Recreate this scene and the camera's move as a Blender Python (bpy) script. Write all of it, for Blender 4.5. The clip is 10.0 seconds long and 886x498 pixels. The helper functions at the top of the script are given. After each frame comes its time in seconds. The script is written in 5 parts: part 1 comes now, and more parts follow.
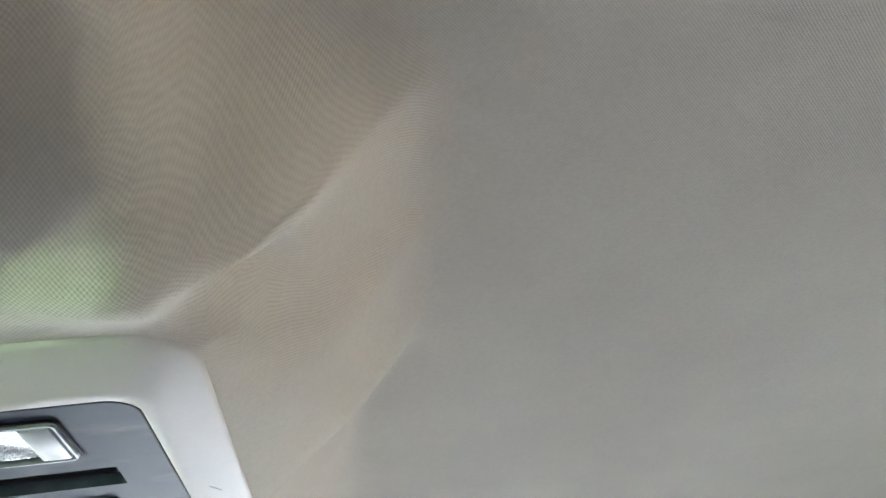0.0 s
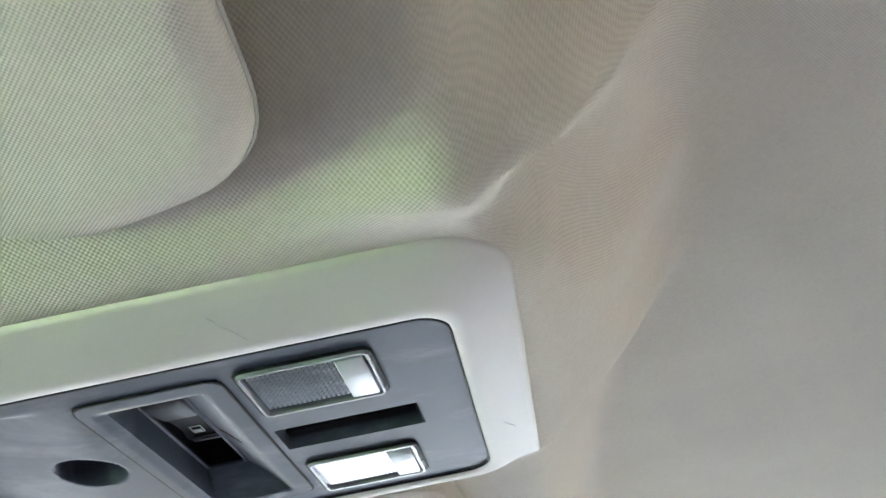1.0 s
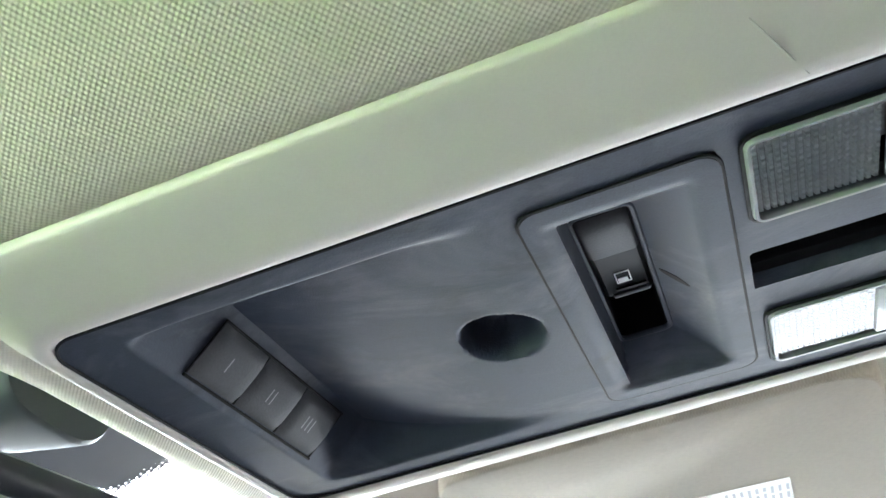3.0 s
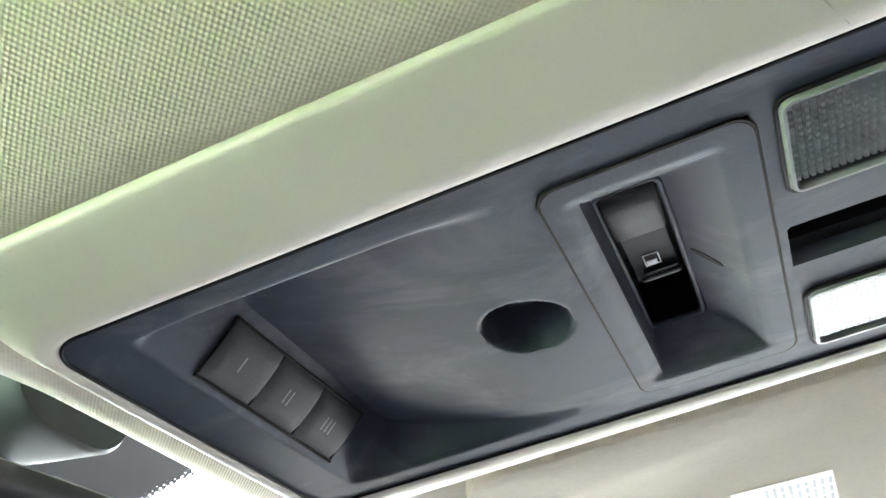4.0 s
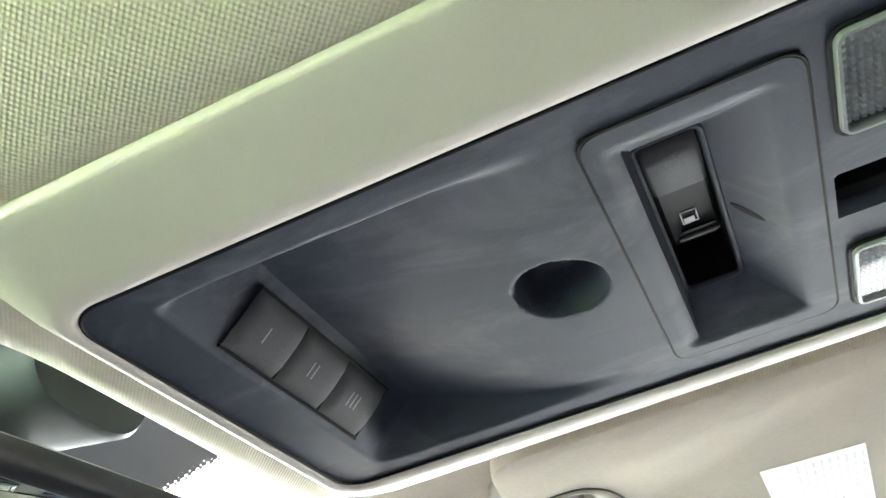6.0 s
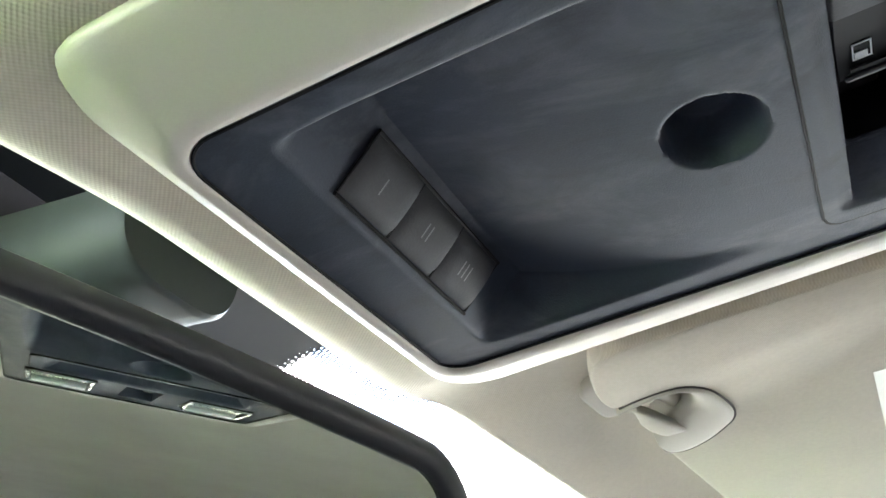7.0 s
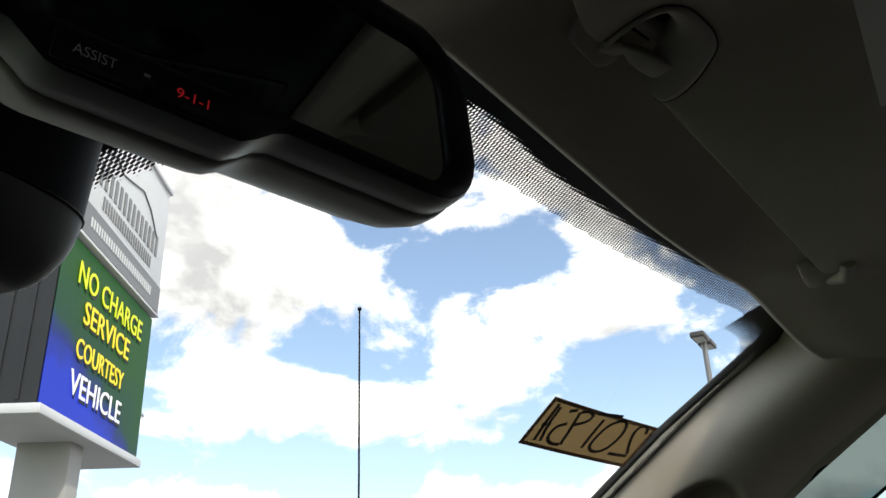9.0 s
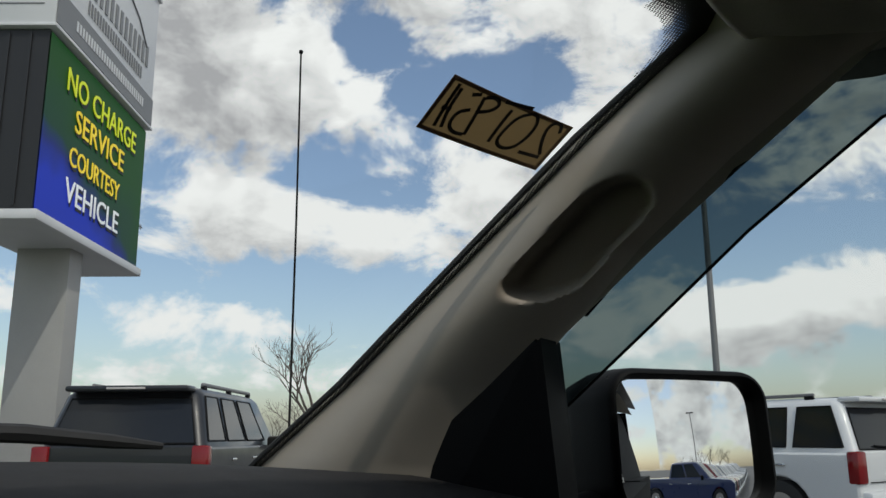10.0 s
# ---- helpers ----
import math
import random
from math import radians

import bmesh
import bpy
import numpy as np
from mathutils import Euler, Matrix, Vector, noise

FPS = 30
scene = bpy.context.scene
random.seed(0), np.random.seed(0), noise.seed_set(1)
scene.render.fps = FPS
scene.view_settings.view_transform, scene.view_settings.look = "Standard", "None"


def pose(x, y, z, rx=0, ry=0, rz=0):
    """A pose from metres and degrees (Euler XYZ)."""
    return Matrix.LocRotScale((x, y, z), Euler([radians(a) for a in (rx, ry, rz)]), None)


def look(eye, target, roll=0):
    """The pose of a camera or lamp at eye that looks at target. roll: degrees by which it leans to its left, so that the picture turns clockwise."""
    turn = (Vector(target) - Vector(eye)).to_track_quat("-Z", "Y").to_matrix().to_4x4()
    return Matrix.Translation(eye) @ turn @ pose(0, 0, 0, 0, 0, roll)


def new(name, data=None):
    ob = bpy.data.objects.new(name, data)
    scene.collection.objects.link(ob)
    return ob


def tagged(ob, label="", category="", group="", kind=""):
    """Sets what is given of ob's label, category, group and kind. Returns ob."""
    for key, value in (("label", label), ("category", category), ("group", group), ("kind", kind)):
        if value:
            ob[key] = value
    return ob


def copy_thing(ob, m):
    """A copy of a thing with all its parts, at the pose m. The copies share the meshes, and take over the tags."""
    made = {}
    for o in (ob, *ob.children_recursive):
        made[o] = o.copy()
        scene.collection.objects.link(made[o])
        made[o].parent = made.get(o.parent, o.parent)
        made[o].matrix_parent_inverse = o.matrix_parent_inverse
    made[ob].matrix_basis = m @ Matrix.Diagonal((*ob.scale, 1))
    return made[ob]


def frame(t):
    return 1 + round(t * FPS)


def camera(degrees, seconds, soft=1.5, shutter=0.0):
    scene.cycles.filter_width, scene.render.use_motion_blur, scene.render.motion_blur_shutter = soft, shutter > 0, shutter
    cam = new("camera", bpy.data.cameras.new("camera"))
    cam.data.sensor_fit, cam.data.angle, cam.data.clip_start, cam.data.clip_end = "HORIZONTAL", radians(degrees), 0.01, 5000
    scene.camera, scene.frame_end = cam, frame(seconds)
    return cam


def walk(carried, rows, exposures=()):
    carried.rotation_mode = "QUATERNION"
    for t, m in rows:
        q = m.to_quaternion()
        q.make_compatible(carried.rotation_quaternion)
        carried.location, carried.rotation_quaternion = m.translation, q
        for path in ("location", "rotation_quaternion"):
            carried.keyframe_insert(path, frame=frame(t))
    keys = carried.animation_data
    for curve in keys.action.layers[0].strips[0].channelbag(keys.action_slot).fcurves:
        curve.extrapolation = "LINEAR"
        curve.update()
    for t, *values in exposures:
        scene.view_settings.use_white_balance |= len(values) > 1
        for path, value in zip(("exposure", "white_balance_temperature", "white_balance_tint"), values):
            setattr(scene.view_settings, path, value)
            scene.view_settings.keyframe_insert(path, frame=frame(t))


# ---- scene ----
cam = camera(55.8, 10.0)
PATH = [
    (0, (-0.27, -0.161, 1.637), (1.344, -0.343, 2.803), -1.4),
    (0.5, (-0.256, -0.142, 1.627), (1.361, -0.115, 2.803), -1.3),
    (1, (-0.242, -0.124, 1.622), (1.358, 0.079, 2.804), -0.7),
    (1.5, (-0.213, -0.103, 1.619), (1.372, 0.238, 2.79), 0.1),
    (2, (-0.201, -0.079, 1.617), (1.36, 0.363, 2.786), 0.6),
    (2.5, (-0.182, -0.051, 1.613), (1.344, 0.472, 2.795), 1.2),
    (3, (-0.177, -0.032, 1.615), (1.315, 0.557, 2.809), 1.7),
    (4.5, (-0.162, -0.027, 1.617), (1.295, 0.613, 2.828), 0.6),
    (5, (-0.161, -0.022, 1.616), (1.294, 0.617, 2.83), 0.3),
    (6.5, (-0.155, -0.014, 1.613), (1.308, 0.637, 2.81), -0.3),
    (7, (-0.143, 0.011, 1.607), (1.351, 0.763, 2.703), 1.8),
    (7.5, (-0.119, 0.049, 1.592), (1.384, 0.84, 2.648), 0.1),
    (8, (-0.116, 0.055, 1.591), (1.427, 0.886, 2.555), 0.4),
    (8.5, (-0.112, 0.041, 1.578), (1.44, 0.915, 2.487), 0.1),
    (9, (-0.117, 0.011, 1.518), (1.476, 0.894, 2.345), -2.1),
    (9.5, (-0.062, -0.016, 1.473), (1.572, 0.903, 2.171), -1.7),
    (10, (0.012, -0.022, 1.407), (1.713, 0.934, 1.847), -0.4),
]
EXPOSURES = [(0, 5.72, 6050, 15), (1.0, 5.80, 6050, 15), (2.0, 5.87, 6050, 16), (3.0, 5.90, 6200, 14), (4.5, 6.03, 6650, 13), (6.5, 5.96, 6750, 13), (7.0, 5.68, 6650, 13), (7.5, 5.02, 6450, 13), (8.0, 4.04, 6800, 14),
             (8.5, 2.76, 6650, 14), (9.0, 0.32, 6850, 14), (9.5, -0.64, 6650, 13), (10.0, -0.74, 6550, 13)]
walk(cam, [(t, look(e, g, r)) for t, e, g, r in PATH], EXPOSURES)

# ---- sky, clouds and sun ----
SUN_EL, SUN_AZ = 52.0, 205.0        # degrees; azimuth clockwise from +y


def link(nt, a, b):
    nt.links.new(a, b)


def node(nt, kind, **inputs):
    n = nt.nodes.new(kind)
    for key, value in inputs.items():
        n.inputs[int(key[1:]) if key[0] == "i" and key[1:].isdigit() else key].default_value = value
    return n


def maths(nt, op, a, b=None, clamp=False):
    n = nt.nodes.new("ShaderNodeMath")
    n.operation, n.use_clamp = op, clamp
    for slot, value in ((0, a), (1, b)):
        if value is None:
            continue
        if isinstance(value, (int, float)):
            n.inputs[slot].default_value = value
        else:
            link(nt, value, n.inputs[slot])
    return n.outputs[0]


# cloud banks (positive) and blue gaps (negative): azimuth and height of the middle, half sizes, in radians, and strength
BANKS = ((0.785, 0.392, 0.17, 0.085, 0.26), (1.00, 0.60, 0.50, 0.10, 0.22), (0.64, 0.55, 0.20, 0.09, 0.18), (1.26, 0.365, 0.10, 0.042, 0.22), (0.79, 0.25, 0.09, 0.032, 0.20),
         (1.05, 0.23, 0.09, 0.045, 0.22), (0.82, 0.14, 0.05, 0.018, 0.16), (1.05, 0.13, 0.04, 0.028, 0.18), (1.48, 0.14, 0.12, 0.045, 0.20), (1.53, 0.28, 0.09, 0.02, 0.10), (0.90, 0.050, 0.60, 0.040, -0.06),
         (0.954, 0.465, 0.05, 0.022, -0.24), (1.116, 0.408, 0.10, 0.032, -0.26), (0.92, 0.185, 0.22, 0.035, -0.20), (1.18, 0.19, 0.07, 0.05, -0.20), (1.40, 0.19, 0.05, 0.03, -0.16), (1.34, 0.28, 0.12, 0.04, -0.16),
         (0.92, 0.335, 0.05, 0.025, -0.14), (2.85, 0.34, 0.40, 0.14, 0.22), (2.80, 0.12, 0.45, 0.07, 0.16))


def build_sky():
    world = bpy.data.worlds.new("sky")
    scene.world = world
    world.use_nodes = True
    nt = world.node_tree
    nt.nodes.clear()
    out = nt.nodes.new("ShaderNodeOutputWorld")
    sky = nt.nodes.new("ShaderNodeTexSky")
    sky.sky_type, sky.sun_disc = "NISHITA", False
    sky.sun_elevation, sky.sun_rotation = radians(SUN_EL), radians(SUN_AZ)
    sky.air_density, sky.dust_density, sky.ozone_density = 1.0, 1.6, 0.5
    coord = nt.nodes.new("ShaderNodeTexCoord")
    sep = nt.nodes.new("ShaderNodeSeparateXYZ")
    link(nt, coord.outputs["Generated"], sep.inputs[0])
    az = maths(nt, "ARCTAN2", sep.outputs[0], sep.outputs[1])
    el = maths(nt, "ARCSINE", maths(nt, "MAXIMUM", sep.outputs[2], 0.0))

    def field(lift, detail):
        """Cloud density at a place of the sky a little above: drifting noise, fuller in the banks, thin in the gaps."""
        high = maths(nt, "ADD", el, lift)
        flat = nt.nodes.new("ShaderNodeCombineXYZ")
        link(nt, az, flat.inputs[0])
        link(nt, maths(nt, "MULTIPLY", high, 1.5), flat.inputs[1])
        n = node(nt, "ShaderNodeTexNoise", Scale=7.5, Detail=detail, Roughness=0.60, Distortion=0.25)
        link(nt, flat.outputs[0], n.inputs["Vector"])
        total = n.outputs[0]
        for a0, e0, ra, re, amp in BANKS:
            da = maths(nt, "DIVIDE", maths(nt, "SUBTRACT", az, a0), ra)
            de = maths(nt, "DIVIDE", maths(nt, "SUBTRACT", high, e0), re)
            r2 = maths(nt, "ADD", maths(nt, "MULTIPLY", da, da), maths(nt, "MULTIPLY", de, de))
            total = maths(nt, "ADD", total, maths(nt, "MULTIPLY", maths(nt, "EXPONENT", maths(nt, "MULTIPLY", r2, -1.0)), amp))
        return total

    cover = nt.nodes.new("ShaderNodeMapRange")
    cover.interpolation_type = "SMOOTHSTEP"
    cover.inputs["From Min"].default_value, cover.inputs["From Max"].default_value = 0.460, 0.600
    link(nt, field(0.0, 11.0), cover.inputs["Value"])
    shade = nt.nodes.new("ShaderNodeValToRGB")
    shade.color_ramp.elements[0].position, shade.color_ramp.elements[0].color = 0.54, (1.0, 1.0, 1.0, 1)
    shade.color_ramp.elements[1].position, shade.color_ramp.elements[1].color = 0.84, (0.44, 0.44, 0.46, 1)
    link(nt, field(0.045, 6.0), shade.inputs[0])
    cloud = node(nt, "ShaderNodeBackground", Strength=1.6)
    link(nt, shade.outputs[0], cloud.inputs[0])
    blue = node(nt, "ShaderNodeBackground", Strength=0.235)
    link(nt, sky.outputs[0], blue.inputs[0])
    mix = nt.nodes.new("ShaderNodeMixShader")
    link(nt, cover.outputs[0], mix.inputs[0])
    link(nt, blue.outputs[0], mix.inputs[1])
    link(nt, cloud.outputs[0], mix.inputs[2])
    link(nt, mix.outputs[0], out.inputs[0])


build_sky()
sun = new("sun", bpy.data.lights.new("sun", "SUN"))
sun.data.energy, sun.data.angle, sun.data.color = 2.6, radians(0.6), (1.0, 0.95, 0.87)
sun.matrix_world = look((8 * math.sin(radians(SUN_AZ)), 8 * math.cos(radians(SUN_AZ)), 8 * math.tan(radians(SUN_EL))), (0, 0, 0))

# ---- materials ----
def surface(name, base, rough=0.6, metal=0.0, vary=0.10, scale=14.0, fine=900.0, bump=0.08, rough_vary=0.1, per_object=0.0, coat=0.0, spec=0.5):
    """Paint, plastic or stone: colour drifting at two scales, fine relief, uneven gloss."""
    m = bpy.data.materials.new(name)
    m.use_nodes = True
    nt = m.node_tree
    b = nt.nodes["Principled BSDF"]
    b.inputs["Metallic"].default_value = metal
    b.inputs["Coat Weight"].default_value = coat
    b.inputs["Specular IOR Level"].default_value = spec
    coord = nt.nodes.new("ShaderNodeTexCoord")
    large = node(nt, "ShaderNodeTexNoise", Scale=scale, Detail=4.0, Roughness=0.6)
    small = node(nt, "ShaderNodeTexNoise", Scale=fine, Detail=2.0, Roughness=0.5)
    for n in (large, small):
        link(nt, coord.outputs["Object"], n.inputs["Vector"])
    both = maths(nt, "ADD", maths(nt, "MULTIPLY", large.outputs[0], 0.65), maths(nt, "MULTIPLY", small.outputs[0], 0.35))
    if per_object:
        info = nt.nodes.new("ShaderNodeObjectInfo")
        both = maths(nt, "ADD", both, maths(nt, "MULTIPLY", maths(nt, "SUBTRACT", info.outputs["Random"], 0.5), per_object))
    ramp = nt.nodes.new("ShaderNodeValToRGB")
    lo, hi = 1 - vary * 2, 1 + vary * 2
    ramp.color_ramp.elements[0].position, ramp.color_ramp.elements[1].position = 0.2, 0.8
    ramp.color_ramp.elements[0].color = (*[c * lo for c in base], 1)
    ramp.color_ramp.elements[1].color = (*[min(c * hi, 1.0) for c in base], 1)
    link(nt, both, ramp.inputs[0])
    link(nt, ramp.outputs[0], b.inputs["Base Color"])
    link(nt, maths(nt, "ADD", maths(nt, "MULTIPLY", large.outputs[0], 2 * rough_vary), rough - rough_vary, clamp=True), b.inputs["Roughness"])
    if bump:
        bp = node(nt, "ShaderNodeBump", Strength=bump, Distance=0.0006)
        link(nt, small.outputs[0], bp.inputs["Height"])
        link(nt, bp.outputs[0], b.inputs["Normal"])
    return m


def fabric(name, base, pitch=0.0014, bump=0.5, vary=0.07, contrast=0.22, ratio=1.0):
    """Knitted cloth: rows of small stitches over soft stains."""
    m = surface(name, base, rough=0.95, vary=vary, scale=9.0, fine=500.0, bump=0, rough_vary=0.02, spec=0.15)
    nt = m.node_tree
    b = nt.nodes["Principled BSDF"]
    b.inputs["Sheen Weight"].default_value = 0.15
    coord = nt.nodes.new("ShaderNodeTexCoord")
    wob = node(nt, "ShaderNodeTexNoise", Scale=60.0, Detail=1.0)
    link(nt, coord.outputs["Object"], wob.inputs["Vector"])
    sep = nt.nodes.new("ShaderNodeSeparateXYZ")
    link(nt, coord.outputs["Object"], sep.inputs[0])
    k = 2 * math.pi / pitch
    shift = maths(nt, "MULTIPLY", wob.outputs[0], 2.2)
    a = maths(nt, "SINE", maths(nt, "ADD", maths(nt, "MULTIPLY", sep.outputs[0], k), shift))
    c = maths(nt, "SINE", maths(nt, "ADD", maths(nt, "MULTIPLY", sep.outputs[1], k * ratio), shift))
    h = maths(nt, "ADD", maths(nt, "MULTIPLY", maths(nt, "MULTIPLY", a, c), 0.5), 0.5)
    bp = node(nt, "ShaderNodeBump", Strength=bump, Distance=0.0004)
    link(nt, h, bp.inputs["Height"])
    link(nt, bp.outputs[0], b.inputs["Normal"])
    old = b.inputs["Base Color"].links[0].from_socket
    mix = nt.nodes.new("ShaderNodeMix")
    mix.data_type, mix.blend_type = "RGBA", "MULTIPLY"
    link(nt, old, mix.inputs["A"])
    grey = nt.nodes.new("ShaderNodeValToRGB")
    grey.color_ramp.elements[0].color = (1 - contrast, 1 - contrast, 1 - contrast, 1)
    link(nt, h, grey.inputs[0])
    link(nt, grey.outputs[0], mix.inputs["B"])
    mix.inputs["Factor"].default_value = 1.0
    link(nt, mix.outputs["Result"], b.inputs["Base Color"])
    return m


def clear_glass(name, tint=(0.9, 0.97, 0.93), gloss=1.0, rough=0.0):
    m = bpy.data.materials.new(name)
    m.use_nodes = True
    nt = m.node_tree
    nt.nodes.clear()
    out = nt.nodes.new("ShaderNodeOutputMaterial")
    thru = nt.nodes.new("ShaderNodeBsdfTransparent")
    thru.inputs[0].default_value = (*tint, 1)
    shine = node(nt, "ShaderNodeBsdfGlossy", Roughness=rough)
    fres = node(nt, "ShaderNodeFresnel", IOR=1.45)
    mix = nt.nodes.new("ShaderNodeMixShader")
    link(nt, maths(nt, "MULTIPLY", fres.outputs[0], gloss), mix.inputs[0])
    link(nt, thru.outputs[0], mix.inputs[1])
    link(nt, shine.outputs[0], mix.inputs[2])
    link(nt, mix.outputs[0], out.inputs[0])
    return m


def glowing(name, color, strength):
    m = bpy.data.materials.new(name)
    m.use_nodes = True
    b = m.node_tree.nodes["Principled BSDF"]
    b.inputs["Base Color"].default_value = (*[c * 0.5 for c in color], 1)
    b.inputs["Emission Color"].default_value = (*color, 1)
    b.inputs["Emission Strength"].default_value = strength
    return m


def frit_print(name):
    """Black enamel printed on glass as dots that grow and merge towards the edge."""
    m = bpy.data.materials.new(name)
    m.use_nodes = True
    nt = m.node_tree
    b = nt.nodes["Principled BSDF"]
    b.inputs["Base Color"].default_value = (0.012, 0.014, 0.016, 1)
    b.inputs["Roughness"].default_value = 0.35
    out = nt.nodes["Material Output"]
    uv = nt.nodes.new("ShaderNodeUVMap")
    uv.uv_map = "lattice"
    sep = nt.nodes.new("ShaderNodeSeparateXYZ")
    link(nt, uv.outputs[0], sep.inputs[0])
    pitch = 0.0028
    sx, sy = maths(nt, "DIVIDE", sep.outputs[0], pitch), maths(nt, "DIVIDE", sep.outputs[1], pitch)
    p, q = maths(nt, "ADD", sx, sy), maths(nt, "SUBTRACT", sx, sy)
    cp = maths(nt, "SUBTRACT", maths(nt, "FRACT", p), 0.5)
    cq = maths(nt, "SUBTRACT", maths(nt, "FRACT", q), 0.5)
    r2 = maths(nt, "ADD", maths(nt, "MULTIPLY", cp, cp), maths(nt, "MULTIPLY", cq, cq))
    dens = nt.nodes.new("ShaderNodeAttribute")
    dens.attribute_name = "cover"
    rad = maths(nt, "MULTIPLY", dens.outputs["Fac"], 0.72)
    ink = maths(nt, "LESS_THAN", maths(nt, "SQRT", r2), rad)
    thru = nt.nodes.new("ShaderNodeBsdfTransparent")
    mix = nt.nodes.new("ShaderNodeMixShader")
    link(nt, ink, mix.inputs[0])
    link(nt, thru.outputs[0], mix.inputs[1])
    link(nt, b.outputs[0], mix.inputs[2])
    link(nt, mix.outputs[0], out.inputs[0])
    return m


HEAD_CLOTH = fabric("headliner cloth", (0.535, 0.49, 0.400), 0.0013, 0.4, contrast=0.14)
VISOR_CLOTH = fabric("visor cloth", (0.51, 0.467, 0.375), 0.0011, 0.35, contrast=0.13)
BEZEL = surface("light grained plastic", (0.50, 0.465, 0.415), 0.58, vary=0.03, scale=25, fine=1800, bump=0.06, spec=0.35)
VISOR_PLASTIC = surface("beige moulded plastic", (0.37, 0.345, 0.290), 0.60, vary=0.03, scale=30, fine=1500, bump=0.05, spec=0.25)
PILLAR_PLASTIC = surface("beige pillar plastic", (0.34, 0.305, 0.240), 0.62, vary=0.03, scale=18, fine=1400, bump=0.10)
CHARCOAL = surface("charcoal grained plastic", (0.035, 0.043, 0.060), 0.54, vary=0.14, scale=40, fine=2200, bump=0.14, rough_vary=0.10, spec=0.20)


def scuff(m, light, scale, edge=0.56, stretch=(1.0, 0.45, 1.0)):
    """Chalky rubbed patches over a plastic."""
    nt = m.node_tree
    b = nt.nodes["Principled BSDF"]
    old = b.inputs["Base Color"].links[0].from_socket
    coord = nt.nodes.new("ShaderNodeTexCoord")
    mp = nt.nodes.new("ShaderNodeMapping")
    mp.inputs["Scale"].default_value = stretch
    link(nt, coord.outputs["Object"], mp.inputs[0])
    n = node(nt, "ShaderNodeTexNoise", Scale=scale, Detail=6.0, Roughness=0.65, Distortion=0.6)
    link(nt, mp.outputs[0], n.inputs["Vector"])
    r = nt.nodes.new("ShaderNodeMapRange")
    r.inputs["From Min"].default_value, r.inputs["From Max"].default_value, r.inputs["To Max"].default_value = edge, edge + 0.22, 0.75
    link(nt, n.outputs[0], r.inputs["Value"])
    mix = nt.nodes.new("ShaderNodeMix")
    mix.data_type = "RGBA"
    link(nt, r.outputs[0], mix.inputs["Factor"])
    link(nt, old, mix.inputs["A"])
    mix.inputs["B"].default_value = (*light, 1)
    link(nt, mix.outputs["Result"], b.inputs["Base Color"])
    return m


scuff(CHARCOAL, (0.105, 0.112, 0.128), 38.0, 0.50)
scuff(CHARCOAL, (0.022, 0.026, 0.034), 75.0, 0.54)
CHARCOAL_WORN = surface("scuffed charcoal plastic", (0.044, 0.045, 0.049), 0.6, spec=0.25, vary=0.16, scale=70, fine=1500, bump=0.16, rough_vary=0.15)
BLACK = surface("black plastic", (0.006, 0.0063, 0.007), 0.55, vary=0.05, bump=0.05, spec=0.12)
BLACK_GLOSS = surface("smooth black plastic", (0.009, 0.010, 0.012), 0.6, vary=0.04, bump=0.0, spec=0.15)
MIRROR_CASE = surface("dark grey mirror casing", (0.014, 0.016, 0.020), 0.40, vary=0.05, bump=0.05, fine=1800, spec=0.4)
MIRROR_BAND = surface("mid grey casing band", (0.13, 0.13, 0.125), 0.4, vary=0.04, bump=0.05)
MIRROR_BACK = surface("pale grey mirror back", (0.30, 0.29, 0.26), 0.5, vary=0.03, bump=0.05)
MOUNT_GREY = surface("grey mount cover plastic", (0.020, 0.024, 0.025), 0.60, vary=0.05, bump=0.05, spec=0.25)
HOUSING_GREY = surface("grey housing plastic", (0.06, 0.062, 0.061), 0.5, vary=0.05, bump=0.05)
RUBBER = surface("black rubber", (0.014, 0.014, 0.014), 0.7, vary=0.08, bump=0.1)
DASH = surface("dark grey dashboard grain", (0.020, 0.020, 0.0195), 0.75, vary=0.06, scale=30, fine=1200, bump=0.3, spec=0.2)
TRIM_GREY = surface("dark trim cloth", (0.022, 0.021, 0.020), 0.9, vary=0.06, scale=12, fine=700, bump=0.2)
LAMP_BODY = surface("white lamp reflector", (0.72, 0.72, 0.70), 0.35, vary=0.03, bump=0)
WHITE_MARK = surface("white printed mark", (0.75, 0.75, 0.75), 0.5, vary=0.02, bump=0)
DULL_MARK = surface("faint etched mark", (0.16, 0.16, 0.17), 0.5, vary=0.02, bump=0)
RED_MARK = glowing("red lit mark", (1.0, 0.04, 0.05), 0.11)
GREY_MARK = surface("grey printed mark", (0.42, 0.42, 0.42), 0.5, vary=0.02, bump=0)
LABEL_PAPER = surface("pale label paper", (0.78, 0.76, 0.68), 0.55, vary=0.03, bump=0)
KRAFT_FOLD = surface("doubled kraft paper", (0.20, 0.135, 0.085), 0.85, vary=0.06, scale=60, bump=0.1)
KRAFT = surface("brown kraft paper", (0.20, 0.135, 0.075), 0.85, vary=0.06, scale=60, bump=0.1)


